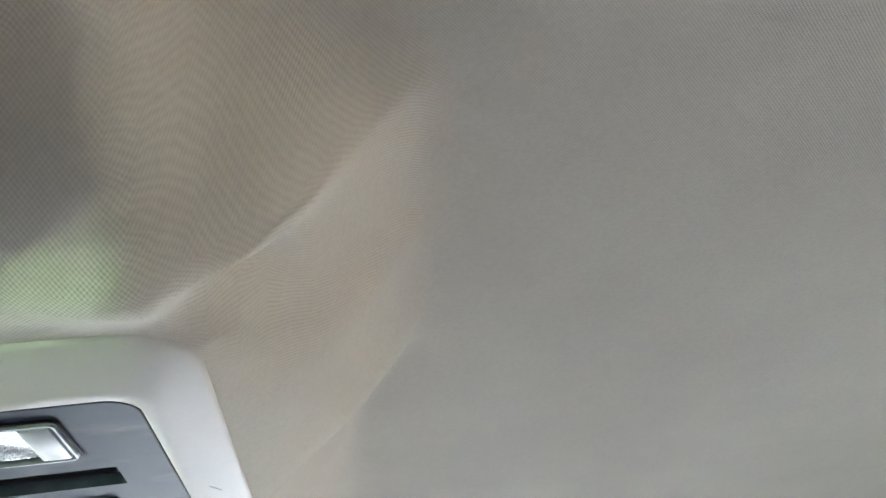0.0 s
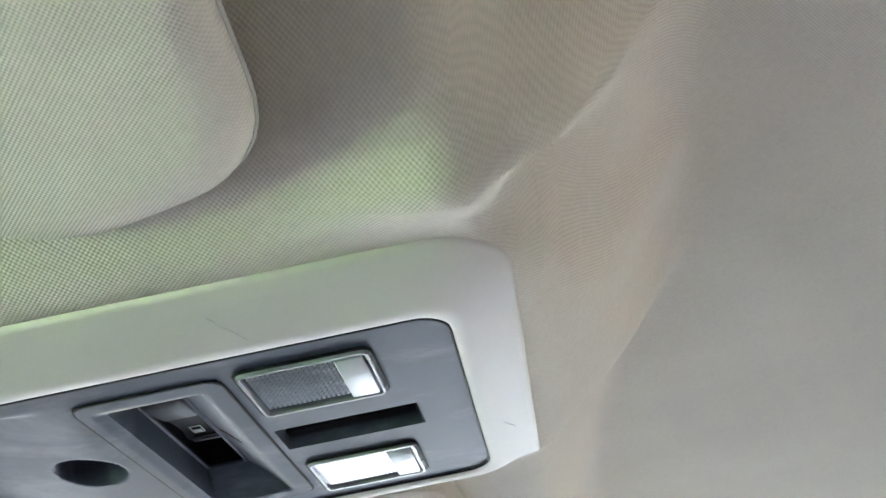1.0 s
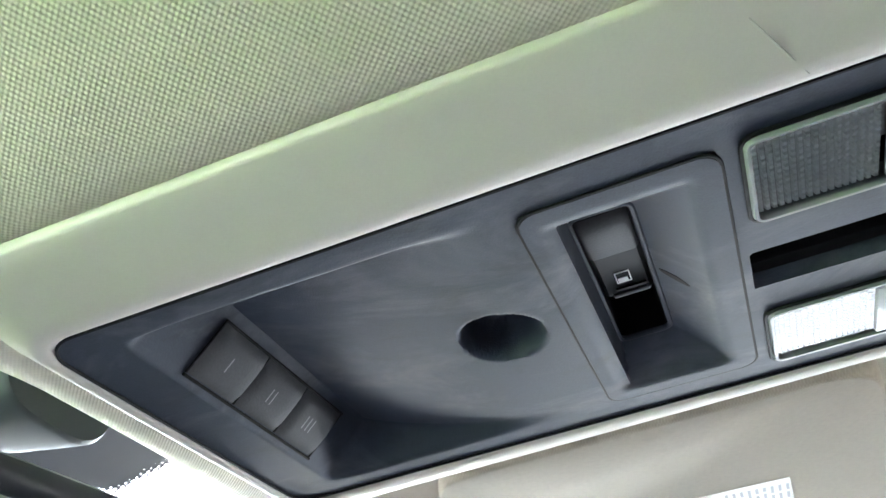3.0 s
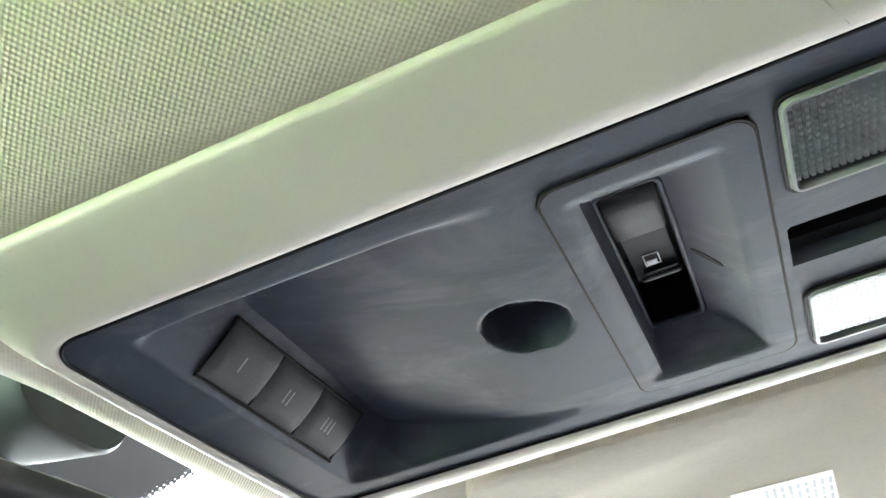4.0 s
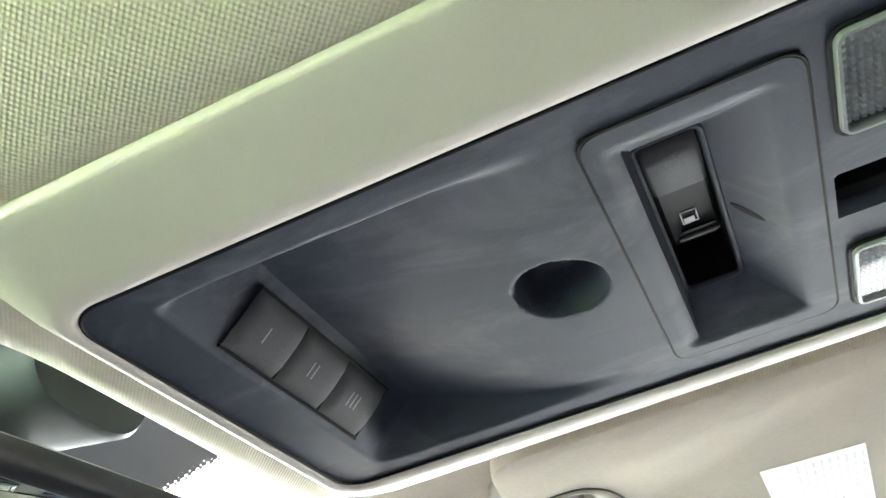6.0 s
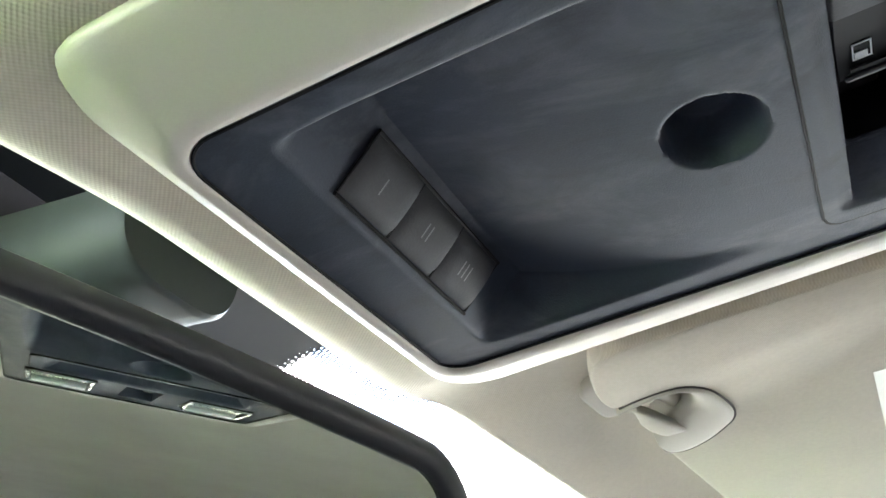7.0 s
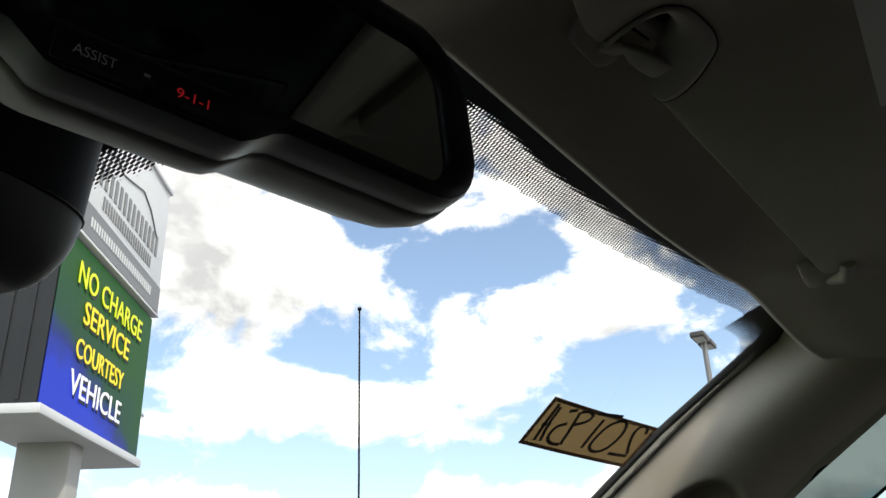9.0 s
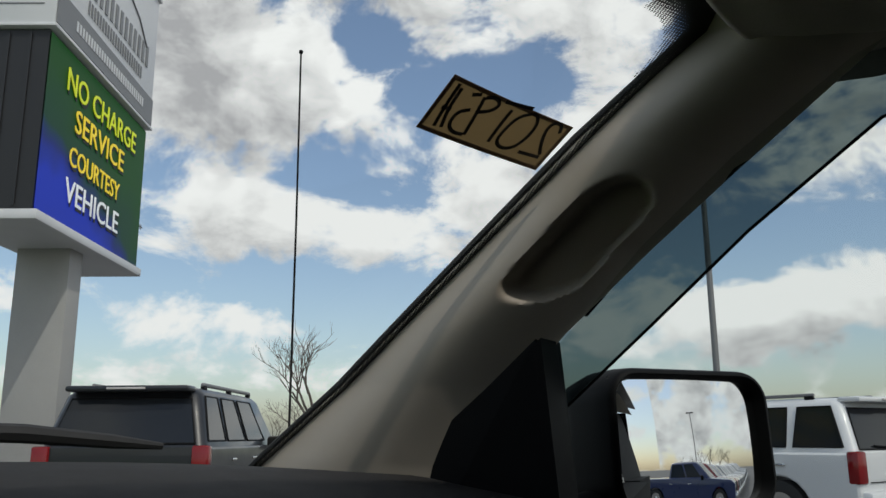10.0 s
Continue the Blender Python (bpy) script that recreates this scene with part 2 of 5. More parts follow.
def let_light_through(m, color, share):
    """Thin paper: part of the light passes through it."""
    nt = m.node_tree
    out, b = nt.nodes["Material Output"], nt.nodes["Principled BSDF"]
    thru = nt.nodes.new("ShaderNodeBsdfTranslucent")
    thru.inputs[0].default_value = (*color, 1)
    mix = nt.nodes.new("ShaderNodeMixShader")
    mix.inputs[0].default_value = share
    link(nt, b.outputs[0], mix.inputs[1])
    link(nt, thru.outputs[0], mix.inputs[2])
    link(nt, mix.outputs[0], out.inputs[0])


let_light_through(KRAFT, (0.34, 0.23, 0.095), 0.32)
let_light_through(KRAFT_FOLD, (0.20, 0.13, 0.08), 0.14)
INK = surface("dark ink", (0.025, 0.02, 0.018), 0.7, vary=0.05, bump=0)
WIND_GLASS = clear_glass("windshield glass", (0.88, 0.93, 0.90), 0.07)
SIDE_GLASS = clear_glass("door glass", (0.74, 0.80, 0.77), 0.6)
REAR_GLASS = clear_glass("tinted rear glass", (0.04, 0.043, 0.042), 0.6)
SMOKED = clear_glass("smoked acrylic", (0.16, 0.20, 0.20), 0.6)
FRIT = frit_print("printed dot border")

# ---- shapes ----
def piece(name, verts, faces, material, parent=None, label="", smooth=True, angle=40.0):
    """One mesh object from vertices and faces, under a thing or a part, or alone."""
    me = bpy.data.meshes.new(name)
    me.from_pydata([tuple(v) for v in verts], [], [tuple(f) for f in faces])
    me.update()
    if smooth:
        me.shade_smooth()
        me.set_sharp_from_angle(angle=radians(angle))
    me.materials.append(material)
    ob = new(name, me)
    if parent is not None:
        ob.parent = parent
    if label:
        ob["label"] = label
    return ob


def part(name, bm, material, parent=None, label="", smooth=True, angle=40.0):
    """The same from a bmesh."""
    me = bpy.data.meshes.new(name)
    bmesh.ops.recalc_face_normals(bm, faces=bm.faces)
    bm.to_mesh(me)
    bm.free()
    if smooth:
        me.shade_smooth()
        me.set_sharp_from_angle(angle=radians(angle))
    me.materials.append(material)
    ob = new(name, me)
    if parent is not None:
        ob.parent = parent
    if label:
        ob["label"] = label
    return ob


def thing(name, label, category, m=None, group="", kind=""):
    ob = new(name)
    if m is not None:
        ob.matrix_world = m
    return tagged(ob, label, category, group, kind)


def slab(sx, sy, sz, r=0.0, at=(0, 0, 0), seg=2, bm=None, turn=None):
    """A bevelled block, centred at a place."""
    bm = bm or bmesh.new()
    one = bmesh.new()
    bmesh.ops.create_cube(one, size=1.0, matrix=Matrix.Diagonal((sx, sy, sz, 1)))
    if r:
        bmesh.ops.bevel(one, geom=one.edges[:], offset=min(r, 0.49 * min(sx, sy, sz)), segments=seg, affect="EDGES", profile=0.5)
    one.transform(Matrix.Translation(at) @ (turn.to_4x4() if turn else Matrix()))
    me = bpy.data.meshes.new("tmp")
    one.to_mesh(me)
    one.free()
    bm.from_mesh(me)
    bpy.data.meshes.remove(me)
    return bm


def outline(u0, u1, v0, v1, r, n=6):
    """A rounded rectangle, anticlockwise from its lower right corner."""
    pts = []
    for cx, cy, a0 in ((u1 - r, v0 + r, -90), (u1 - r, v1 - r, 0), (u0 + r, v1 - r, 90), (u0 + r, v0 + r, 180)):
        for i in range(n + 1):
            a = radians(a0 + 90 * i / n)
            pts.append((cx + r * math.cos(a), cy + r * math.sin(a)))
    return pts


def loft(rings, cap0=False, cap1=False, closed=True):
    """Vertices and faces of a skin over rings of equal length."""
    n = len(rings[0])
    verts = [p for ring in rings for p in ring]
    faces = []
    for i in range(len(rings) - 1):
        for j in range(n if closed else n - 1):
            k = (j + 1) % n
            faces.append((i * n + j, i * n + k, (i + 1) * n + k, (i + 1) * n + j))
    if cap0:
        faces.append(tuple(range(n - 1, -1, -1)))
    if cap1:
        faces.append(tuple(range((len(rings) - 1) * n, len(rings) * n)))
    return verts, faces


def sheet(rows):
    return loft(rows, closed=False)


def tube(points, radius, seg=10, caps=True):
    """A round bar along points; radius may be one number or one a point."""
    pts = [Vector(p) for p in points]
    rad = radius if isinstance(radius, (list, tuple)) else [radius] * len(pts)
    rings, up = [], None
    for i, p in enumerate(pts):
        d = (pts[min(i + 1, len(pts) - 1)] - pts[max(i - 1, 0)]).normalized()
        if up is None:
            up = d.orthogonal().normalized()
        up = (up - d * up.dot(d)).normalized()
        side = d.cross(up)
        rings.append([p + rad[i] * (math.cos(2 * math.pi * j / seg) * up + math.sin(2 * math.pi * j / seg) * side) for j in range(seg)])
    return loft(rings, caps, caps)


def smooth01(x):
    x = min(max(x, 0.0), 1.0)
    return x * x * (3 - 2 * x)


def lettering(name, text, size, material, parent, m, depth=0.0, width=None, label=""):
    """Words in the built-in font as a mesh; width fits the length of the line."""
    cu = bpy.data.curves.new("words", "FONT")
    cu.body, cu.size, cu.extrude = text, size, depth
    cu.align_x, cu.align_y = "CENTER", "CENTER"
    cu.resolution_u = 3
    ob = bpy.data.objects.new("words", cu)
    scene.collection.objects.link(ob)
    me = bpy.data.meshes.new_from_object(ob.evaluated_get(bpy.context.evaluated_depsgraph_get()))
    bpy.data.objects.remove(ob)
    me.name = name
    if width:
        xs = [v.co.x for v in me.vertices]
        me.transform(Matrix.Diagonal((width / (max(xs) - min(xs)), 1, 1, 1)))
    me.materials.clear()
    me.materials.append(material)
    out = new(name, me)
    out.parent = parent
    out.matrix_basis = m
    if label:
        out["label"] = label
    return out


def lerp_list(table, x):
    """Straight lines through rows (x, values...)."""
    if x <= table[0][0]:
        return table[0][1:]
    for a, b in zip(table, table[1:]):
        if x <= b[0]:
            f = (x - a[0]) / (b[0] - a[0])
            return tuple(p + (q - p) * f for p, q in zip(a[1:], b[1:]))
    return table[-1][1:]

# ---- the cab: glass, headliner, pillars, dashboard, doors ----
def glass_z(q):
    """Height of the windshield by q = y + 0.38 x^2."""
    if q > 0.443:
        return 1.704 - 0.65 * (q - 0.443)
    if q < 0.22:
        return glass_z(0.22) + 0.26 * (0.22 - q)
    return 1.704 + 0.5 * (0.65 + 0.26 + (q - 0.22) / 0.223 * 0.39) * (0.443 - q)


def on_glass(x, q, inside=0.0):
    return (x, q - 0.38 * x * x - 0.5 * inside, glass_z(q) - 0.85 * inside)


PILLAR_IN = [  # height on the slope: x, y, z of the glass edge, then of the door edge
    (0, 0.708, 0.085, 1.787, 0.728, -0.060, 1.742),
    (0.12, 0.747, 0.120, 1.772, 0.755, 0.000, 1.708),
    (0.3, 0.767, 0.245, 1.697, 0.783, 0.100, 1.645),
    (0.48, 0.786, 0.378, 1.602, 0.794, 0.190, 1.580),
    (0.66, 0.802, 0.490, 1.521, 0.796, 0.278, 1.508),
    (0.76, 0.815, 0.567, 1.466, 0.800, 0.335, 1.455),
    (0.9, 0.821, 0.682, 1.387, 0.806, 0.400, 1.375),
    (1, 0.825, 0.740, 1.345, 0.810, 0.440, 1.310),
]


def pillar_edge_x(q):
    best = PILLAR_IN[1]
    for row in PILLAR_IN[1:]:
        if row[2] + 0.38 * row[1] ** 2 <= q:
            best = row
    i = PILLAR_IN.index(best)
    nxt = PILLAR_IN[min(i + 1, len(PILLAR_IN) - 1)]
    qa, qb = best[2] + 0.38 * best[1] ** 2, nxt[2] + 0.38 * nxt[1] ** 2
    f = min(max((q - qa) / (qb - qa), 0), 1) if qb > qa else 0
    return best[1] + (nxt[1] - best[1]) * f


def build_windshield():
    top = thing("windshield", "raked laminated windshield with faint green tint and dotted black border", "windshield", kind="structure")
    rows = [[on_glass(-0.9 + 0.05 * i, q) for i in range(37)] for q in [0.10 + 0.04 * k for k in range(30)]]
    pane = piece("pane", *sheet(rows), WIND_GLASS, top)
    pane.visible_shadow = False
    # the printed border: cover grows from 0 at its inner rim
    xs = [-0.84 + 0.004 * i for i in range(421)]
    qs = [0.13 + 0.0020 * k for k in range(151)] + [0.434 + 0.007 * k for k in range(79)]

    def cover(x, q):
        a = abs(x)
        solid = 0.2225 + 0.003 * smooth01((a - 0.30) / 0.05) + 0.118 * (a - 0.25) + 0.028 * smooth01((0.27 - a) / 0.06) - q
        head = max(0.2460 + 0.008 * smooth01((0.37 - a) / 0.07) + 0.118 * (a - 0.25) + 0.6 * max(0.0, a - 0.60) ** 2 - q, solid + 0.022)
        mid = min(0.172 - a - 0.8 * max(q - 0.30, 0.0), 0.392 - q, 0.035)
        gap = 0.020 - abs(solid - mid)
        e = max(solid, mid) + (gap * gap / 0.08 if gap > 0 else 0.0)
        inner = max(head, mid + 0.024)
        band = min(0.63 + 0.07 * e / 0.001, 1.0) if e > 0 else (0.58 + min(inner / 0.012, 1.0) * 0.08 if inner > 0 else -1)
        side = a - pillar_edge_x(q) + 0.011
        side = 0.5 + side / 0.016 if side > 0 else -1
        r = math.hypot(max(a - 0.668, 0), max(0.388 - q, 0))
        corner = 0.5 + max(r - 0.067, 0.0) / 0.045 if a > 0.668 and q < 0.388 and r > 0.067 else -1
        return max(band, side, corner)

    vals = [[cover(x, q) for x in xs] for q in qs]
    idx, verts, faces, dens = {}, [], [], []
    for k in range(len(qs) - 1):
        for i in range(len(xs) - 1):
            cell = ((k, i), (k, i + 1), (k + 1, i + 1), (k + 1, i))
            if max(vals[a][b] for a, b in cell) < 0:
                continue
            face = []
            for key in cell:
                if key not in idx:
                    idx[key] = len(verts)
                    verts.append(on_glass(xs[key[1]], qs[key[0]], 0.003))
                    dens.append(min(max(vals[key[0]][key[1]], 0.0), 1.0))
                face.append(idx[key])
            faces.append(face)
    ob = piece("dotted_border", verts, faces, FRIT, top, "black printed dot border fading towards the clear glass")
    att = ob.data.attributes.new("cover", "FLOAT", "POINT")
    att.data.foreach_set("value", dens)
    uv = ob.data.uv_layers.new(name="lattice")
    keys = sorted(idx, key=idx.get)
    flat = [(xs[b], qs[a] * 0.44) for a, b in keys]
    for loop in ob.data.loops:
        uv.data[loop.index].uv = flat[loop.vertex_index]
    return top


build_windshield()

# the console's own axes: u across, v forward, w up into the roof
CON = Matrix(((0.99878, 0.02111, -0.04455, 0.0), (-0.01498, 0.99091, 0.13365, 0.0), (0.04697, -0.13282, 0.99003, 1.7245), (0, 0, 0, 1)))
CON_INV = CON.inverted()


def roof_step(x, t):
    """The step up behind the visors: earlier beside the console than behind it."""
    far = smooth01((-0.098 - x) / 0.035)
    beyond = smooth01((x - 0.05) / 0.06)
    f = min(max((t - 0.245 + 0.020 * smooth01((-0.09 - x) / 0.06) + 0.036 * far + 0.020 * beyond) / (0.050 + 0.014 * far - 0.004 * beyond), 0.0), 1.0)
    crisp = smooth01((x - 0.0) / 0.05) * (1 - smooth01((x - 0.12) / 0.08))
    return smooth01(f) * (1 - crisp) + f ** 1.7 * crisp


def roof_base(x, y):
    t = 0.11 - y
    z = 1.746 + (0.10 * t if t < 0.3 else 0.030 + 0.10 * 0.3 * (1 - math.exp(-(t - 0.3) / 0.3))) + 0.051 * roof_step(x, t)
    a = abs(x)
    return z - 2.2 * min(max(0.0, a - 0.58), 0.09) ** 2 - 0.20 * max(0.0, a - 0.67)


def smin(a, b, k):
    h = min(max(0.5 + 0.5 * (b - a) / k, 0), 1)
    return b + (a - b) * h - k * h * (1 - h)


def roof_z(x, y):
    g = roof_base(x, y)
    lip = smooth01(1 - (front_edge(x) - y) / 0.05)
    g -= 0.016 * math.exp(-((y + 0.122) / 0.032) ** 2) * smooth01((-0.086 - x) / 0.02) * (1 - smooth01((-0.110 - x) / 0.040))
    g -= 0.015 * lip * (1 - smooth01((abs(x) - 0.30) / 0.25)) - 0.006 * lip * smooth01((abs(x) - 0.45) / 0.1)
    g += 0.024 * math.exp(-((x + 0.178) / 0.042) ** 2 - ((y + 0.122) / 0.034) ** 2)
    p = CON_INV @ Vector((x, y, g))
    rear = smooth01((-0.116 - p.y) / 0.03)
    du = max(-0.0885 + 0.052 * rear - p.x, p.x - (0.083 - 0.035 * rear), 0.0)
    dv = max(-0.1245 - p.y, p.y - 0.135, 0.0)
    d = math.hypot(du, dv)
    if d > 0.2:
        return g
    side = smooth01((-0.02 - x) / 0.08)
    flush = 0.006 * max(side, smooth01((-0.06 - p.y) / 0.05) * (1 - smooth01((x - 0.06) / 0.03)))
    low = 1.7245 + 0.0105 - flush + 0.0469 * x - 0.1325 * y + (0.28 + 0.20 * rear + 0.4 * rear * smooth01((-0.02 - x) / 0.04)) * d + (5.0 + 4.0 * rear) * d * d
    ridge = 0.013 * math.exp(-((y + 0.114) / 0.038) ** 2 - ((x + 0.108) / 0.028) ** 2)
    return smin(g, low, 0.010) - ridge * smooth01((-0.086 - p.x) / 0.022)


def front_edge(x):
    a = abs(x)
    return 0.1425 + 0.006 * (1 - smooth01((a - 0.085) / 0.045)) - 0.0893 * max(0.0, a - 0.105) - 1.5 * max(0.0, a - 0.60) ** 2


def build_headliner():
    xs = sorted({round(-0.80 + 0.02 * i, 4) for i in range(81)} | {round(-0.22 + 0.006 * i, 4) for i in range(74)})
    rows = []
    for f in [(0.004, 0.034), (0.0085, 0.016), (0.0075, 0.007), (0.0045, 0.002), (0.0, 0.0)]:
        rows.append([(x, front_edge(x) - 0.004 + f[0], roof_z(x, front_edge(x)) + f[1]) for x in xs])
    backs = [0.006 * i for i in range(1, 70)] + [0.42 + 0.04 * i for i in range(1, 46)]
    for b in backs:
        rows.append([(x, front_edge(x) - b, roof_z(x, front_edge(x) - b)) for x in xs])
    verts, faces = sheet(rows)

    def open_here(face):
        c = CON_INV @ (sum((Vector(verts[i]) for i in face), Vector()) / len(face))
        return -0.064 < c.x < 0.072 and -0.108 < c.y < 0.120

    ob = piece("ceiling", verts, [f for f in faces if not open_here(f)], HEAD_CLOTH, smooth=True, angle=80)
    tagged(ob, "beige knitted cloth headliner moulded round the overhead console", "headliner", kind="structure")
    shell = [[(x, front_edge(x) + 0.02 - b, roof_base(x, front_edge(x) - b) + 0.065) for x in (-0.84, -0.6, -0.3, 0, 0.3, 0.6, 0.84)] for b in (0, 0.2, 0.5, 0.9, 1.45, 2.3)]
    tagged(piece("roof", *sheet(shell), surface("dark body paint", (0.03, 0.03, 0.035), 0.35, bump=0)), "dark painted metal roof skin over the cab", "roof", kind="structure")


build_headliner()


def pillar_point(s, t, side=1):
    ex, ey, ez, dx, dy, dz = lerp_list(PILLAR_IN, s)
    e, d = Vector((ex, ey, ez)), Vector((dx, dy, dz))
    p = e.lerp(d, t)
    p.x -= (0.050 - 0.012 * smooth01((s - 0.55) / 0.45)) * math.sin(math.pi * min(max(t, 0), 1) ** 1.1) ** 1.35
    return p


HANDLE = (0.480, 0.680, 0.120, 0.170)      # centre and half size of the oval pocket along and across the pillar


def build_pillar(side):
    top = thing("a_pillar_trim", "beige plastic windshield pillar trim with an oval recess", "pillar trim", kind="structure")
    ns, ntt = 150, 56
    rows = []
    c, ct, hs, ht = HANDLE
    for i in range(ns + 1):
        s = i / ns
        row = []
        for j in range(ntt + 1):
            t = j / ntt
            p = pillar_point(s, t)
            if side > 0:
                a, b = (s - c), (t - ct - 0.22 * (s - c))
                core = max(abs(a) - (hs - 0.055), 0.0) / 0.055
                r = math.hypot(core, b / ht)
                depth = 0.030 * smooth01((1.08 - r) / 0.34)
                groove = 0.0012 * max(0.0, 1 - abs(r - 1.25) / 0.05) if b > -0.02 else 0.0
                p.x += depth + groove
                p.z += 0.3 * depth
            row.append((p.x * side, p.y, p.z))
        rows.append(row)
    piece("trim_panel", *sheet(rows), PILLAR_PLASTIC, top, angle=60)
    edge = [Vector(r[1:4]) for r in PILLAR_IN]
    seal = [(side * (p.x + 0.004), p.y + 0.006, p.z + 0.002) for p in edge]
    piece("rubber_seal", *tube(seal, 0.0045, 8), RUBBER, top)
    return top


build_pillar(1)
build_pillar(-1)


def build_dashboard():
    top = thing("dashboard", "dark grey grained dashboard top under the windshield", "dashboard", kind="structure")
    rows = []
    for y, z in ((0.18, 0.95), (0.20, 1.20), (0.225, 1.262), (0.27, 1.297), (0.34, 1.322), (0.45, 1.362), (0.6, 1.386), (0.75, 1.391), (0.9, 1.384), (1.0, 1.372), (1.06, 1.34)):
        rows.append([(-0.82 + 0.041 * i, y - 0.16 * (abs(-0.82 + 0.041 * i) / 0.82) ** 3, z - 0.02 * (abs(-0.82 + 0.041 * i) / 0.82) ** 4) for i in range(41)])
    piece("dash_top", *sheet(rows), DASH, top, angle=70)
    return top


build_dashboard()


def side_x(z):
    """The door glass leans in towards the roof."""
    return 0.885 - 0.28 * max(0.0, z - 1.15) ** 1.0


def build_door(side):
    top = thing("car_door", "pickup front door with black sail panel, window and smoked rain guard", "door", kind="structure")
    # window glass
    rows = [[(side * (side_x(z) + 0.012), -0.75 + (end + 0.75) * f, z) for f in (0, 0.3, 0.6, 0.8, 1.0)] for z, end in ((1.31, 0.298), (1.35, 0.298), (1.49, 0.296), (1.58, 0.195), (1.65, 0.10), (1.714, -0.005), (1.757, -0.12))]
    pane = piece("window_pane", *sheet(rows), SIDE_GLASS, top)
    pane.visible_shadow = False
    # upper frame: a run along the roof rail and the pillar
    rail = [(-0.78, 1.765), (-0.4, 1.770), (-0.12, 1.757), (0.0, 1.714), (0.10, 1.652), (0.20, 1.580), (0.27, 1.520)]
    frame_rings = []
    for y, z in rail:
        x = side_x(z) + 0.044
        up = 0.06 * smooth01((-0.02 - y) / 0.10)
        frame_rings.append([(side * (x - 0.012), y + 0.005, z + 0.022 + up), (side * (x - 0.010), y, z + 0.008), (side * (x + 0.01), y, z + 0.008), (side * (x + 0.02), y + 0.012, z + 0.04 + up)])
    piece("window_frame", *loft(frame_rings, True, True), BLACK, top)
    guard = [(-0.70, 1.755, 1.700), (-0.30, 1.760, 1.702), (-0.12, 1.750, 1.694), (-0.02, 1.722, 1.672), (0.10, 1.650, 1.592), (0.20, 1.578, 1.515), (0.304, 1.492, 1.436)]
    rg = [[(side * (side_x(a) + 0.030), y, a + 0.01) for y, a, b in guard], [(side * (side_x(b) + 0.045), y, b) for y, a, b in guard]]
    g = piece("rain_guard", *sheet(rg), SMOKED, top, "smoked translucent rain guard")
    g.visible_shadow = False
    lip = [(side * (side_x(b) + 0.045), y, b) for y, a, b in guard]
    piece("guard_lip", *tube(lip, 0.0016, 6), BLACK, top)
    # sail panel: the black triangle in front of the window
    tri = [(0.299, 1.500), (0.299, 1.06), (0.62, 1.06), (0.62, 1.34), (0.44, 1.40), (0.36, 1.455)]
    a = [(side * (side_x(z) - 0.022), y, z) for y, z in tri]
    b = [(side * (side_x(z) + 0.03), y, z) for y, z in tri]
    piece("sail_panel", *loft([a, b], True, True), BLACK, top, "black sail panel", smooth=False)
    piece("run_channel", *loft([[(side * (side_x(z) - 0.030), y, z) for y, z in ((0.290, 1.06), (0.301, 1.06), (0.301, 1.49), (0.290, 1.50))],
                                [(side * (side_x(z) + 0.02), y, z) for y, z in ((0.290, 1.06), (0.301, 1.06), (0.301, 1.49), (0.290, 1.50))]], True, True), BLACK, top, smooth=False)
    low = [(-0.80, 0.45), (0.70, 0.45), (0.70, 1.31), (-0.80, 1.325)]
    piece("door_panel", *loft([[(side * 0.80, y, z) for y, z in low], [(side * 0.95, y, z) for y, z in low]], True, True), DASH, top, smooth=False)
    return top


build_door(1)

def build_driver_side():
    """Plain closed wall on the unseen driver's side, added to keep window light out."""
    rows = [[(-0.80 + 0.10 * max(0.0, z - 1.15), y, z) for y in (-2.12, -0.8, 0.0, 0.40)] for z in (0.45, 1.15, 1.50, 1.80)]
    back = [[(x - 0.05, y, z) for x, y, z in r] for r in rows]
    v, f = sheet(rows)
    v2, f2 = sheet(back)
    w = piece("wall_driver_side", v + v2, f + [tuple(i + len(v) for i in reversed(q)) for q in f2], TRIM_GREY, smooth=False)
    tagged(w, "plain dark wall added on the unseen driver's side to block window light", "wall", kind="structure")


build_driver_side()


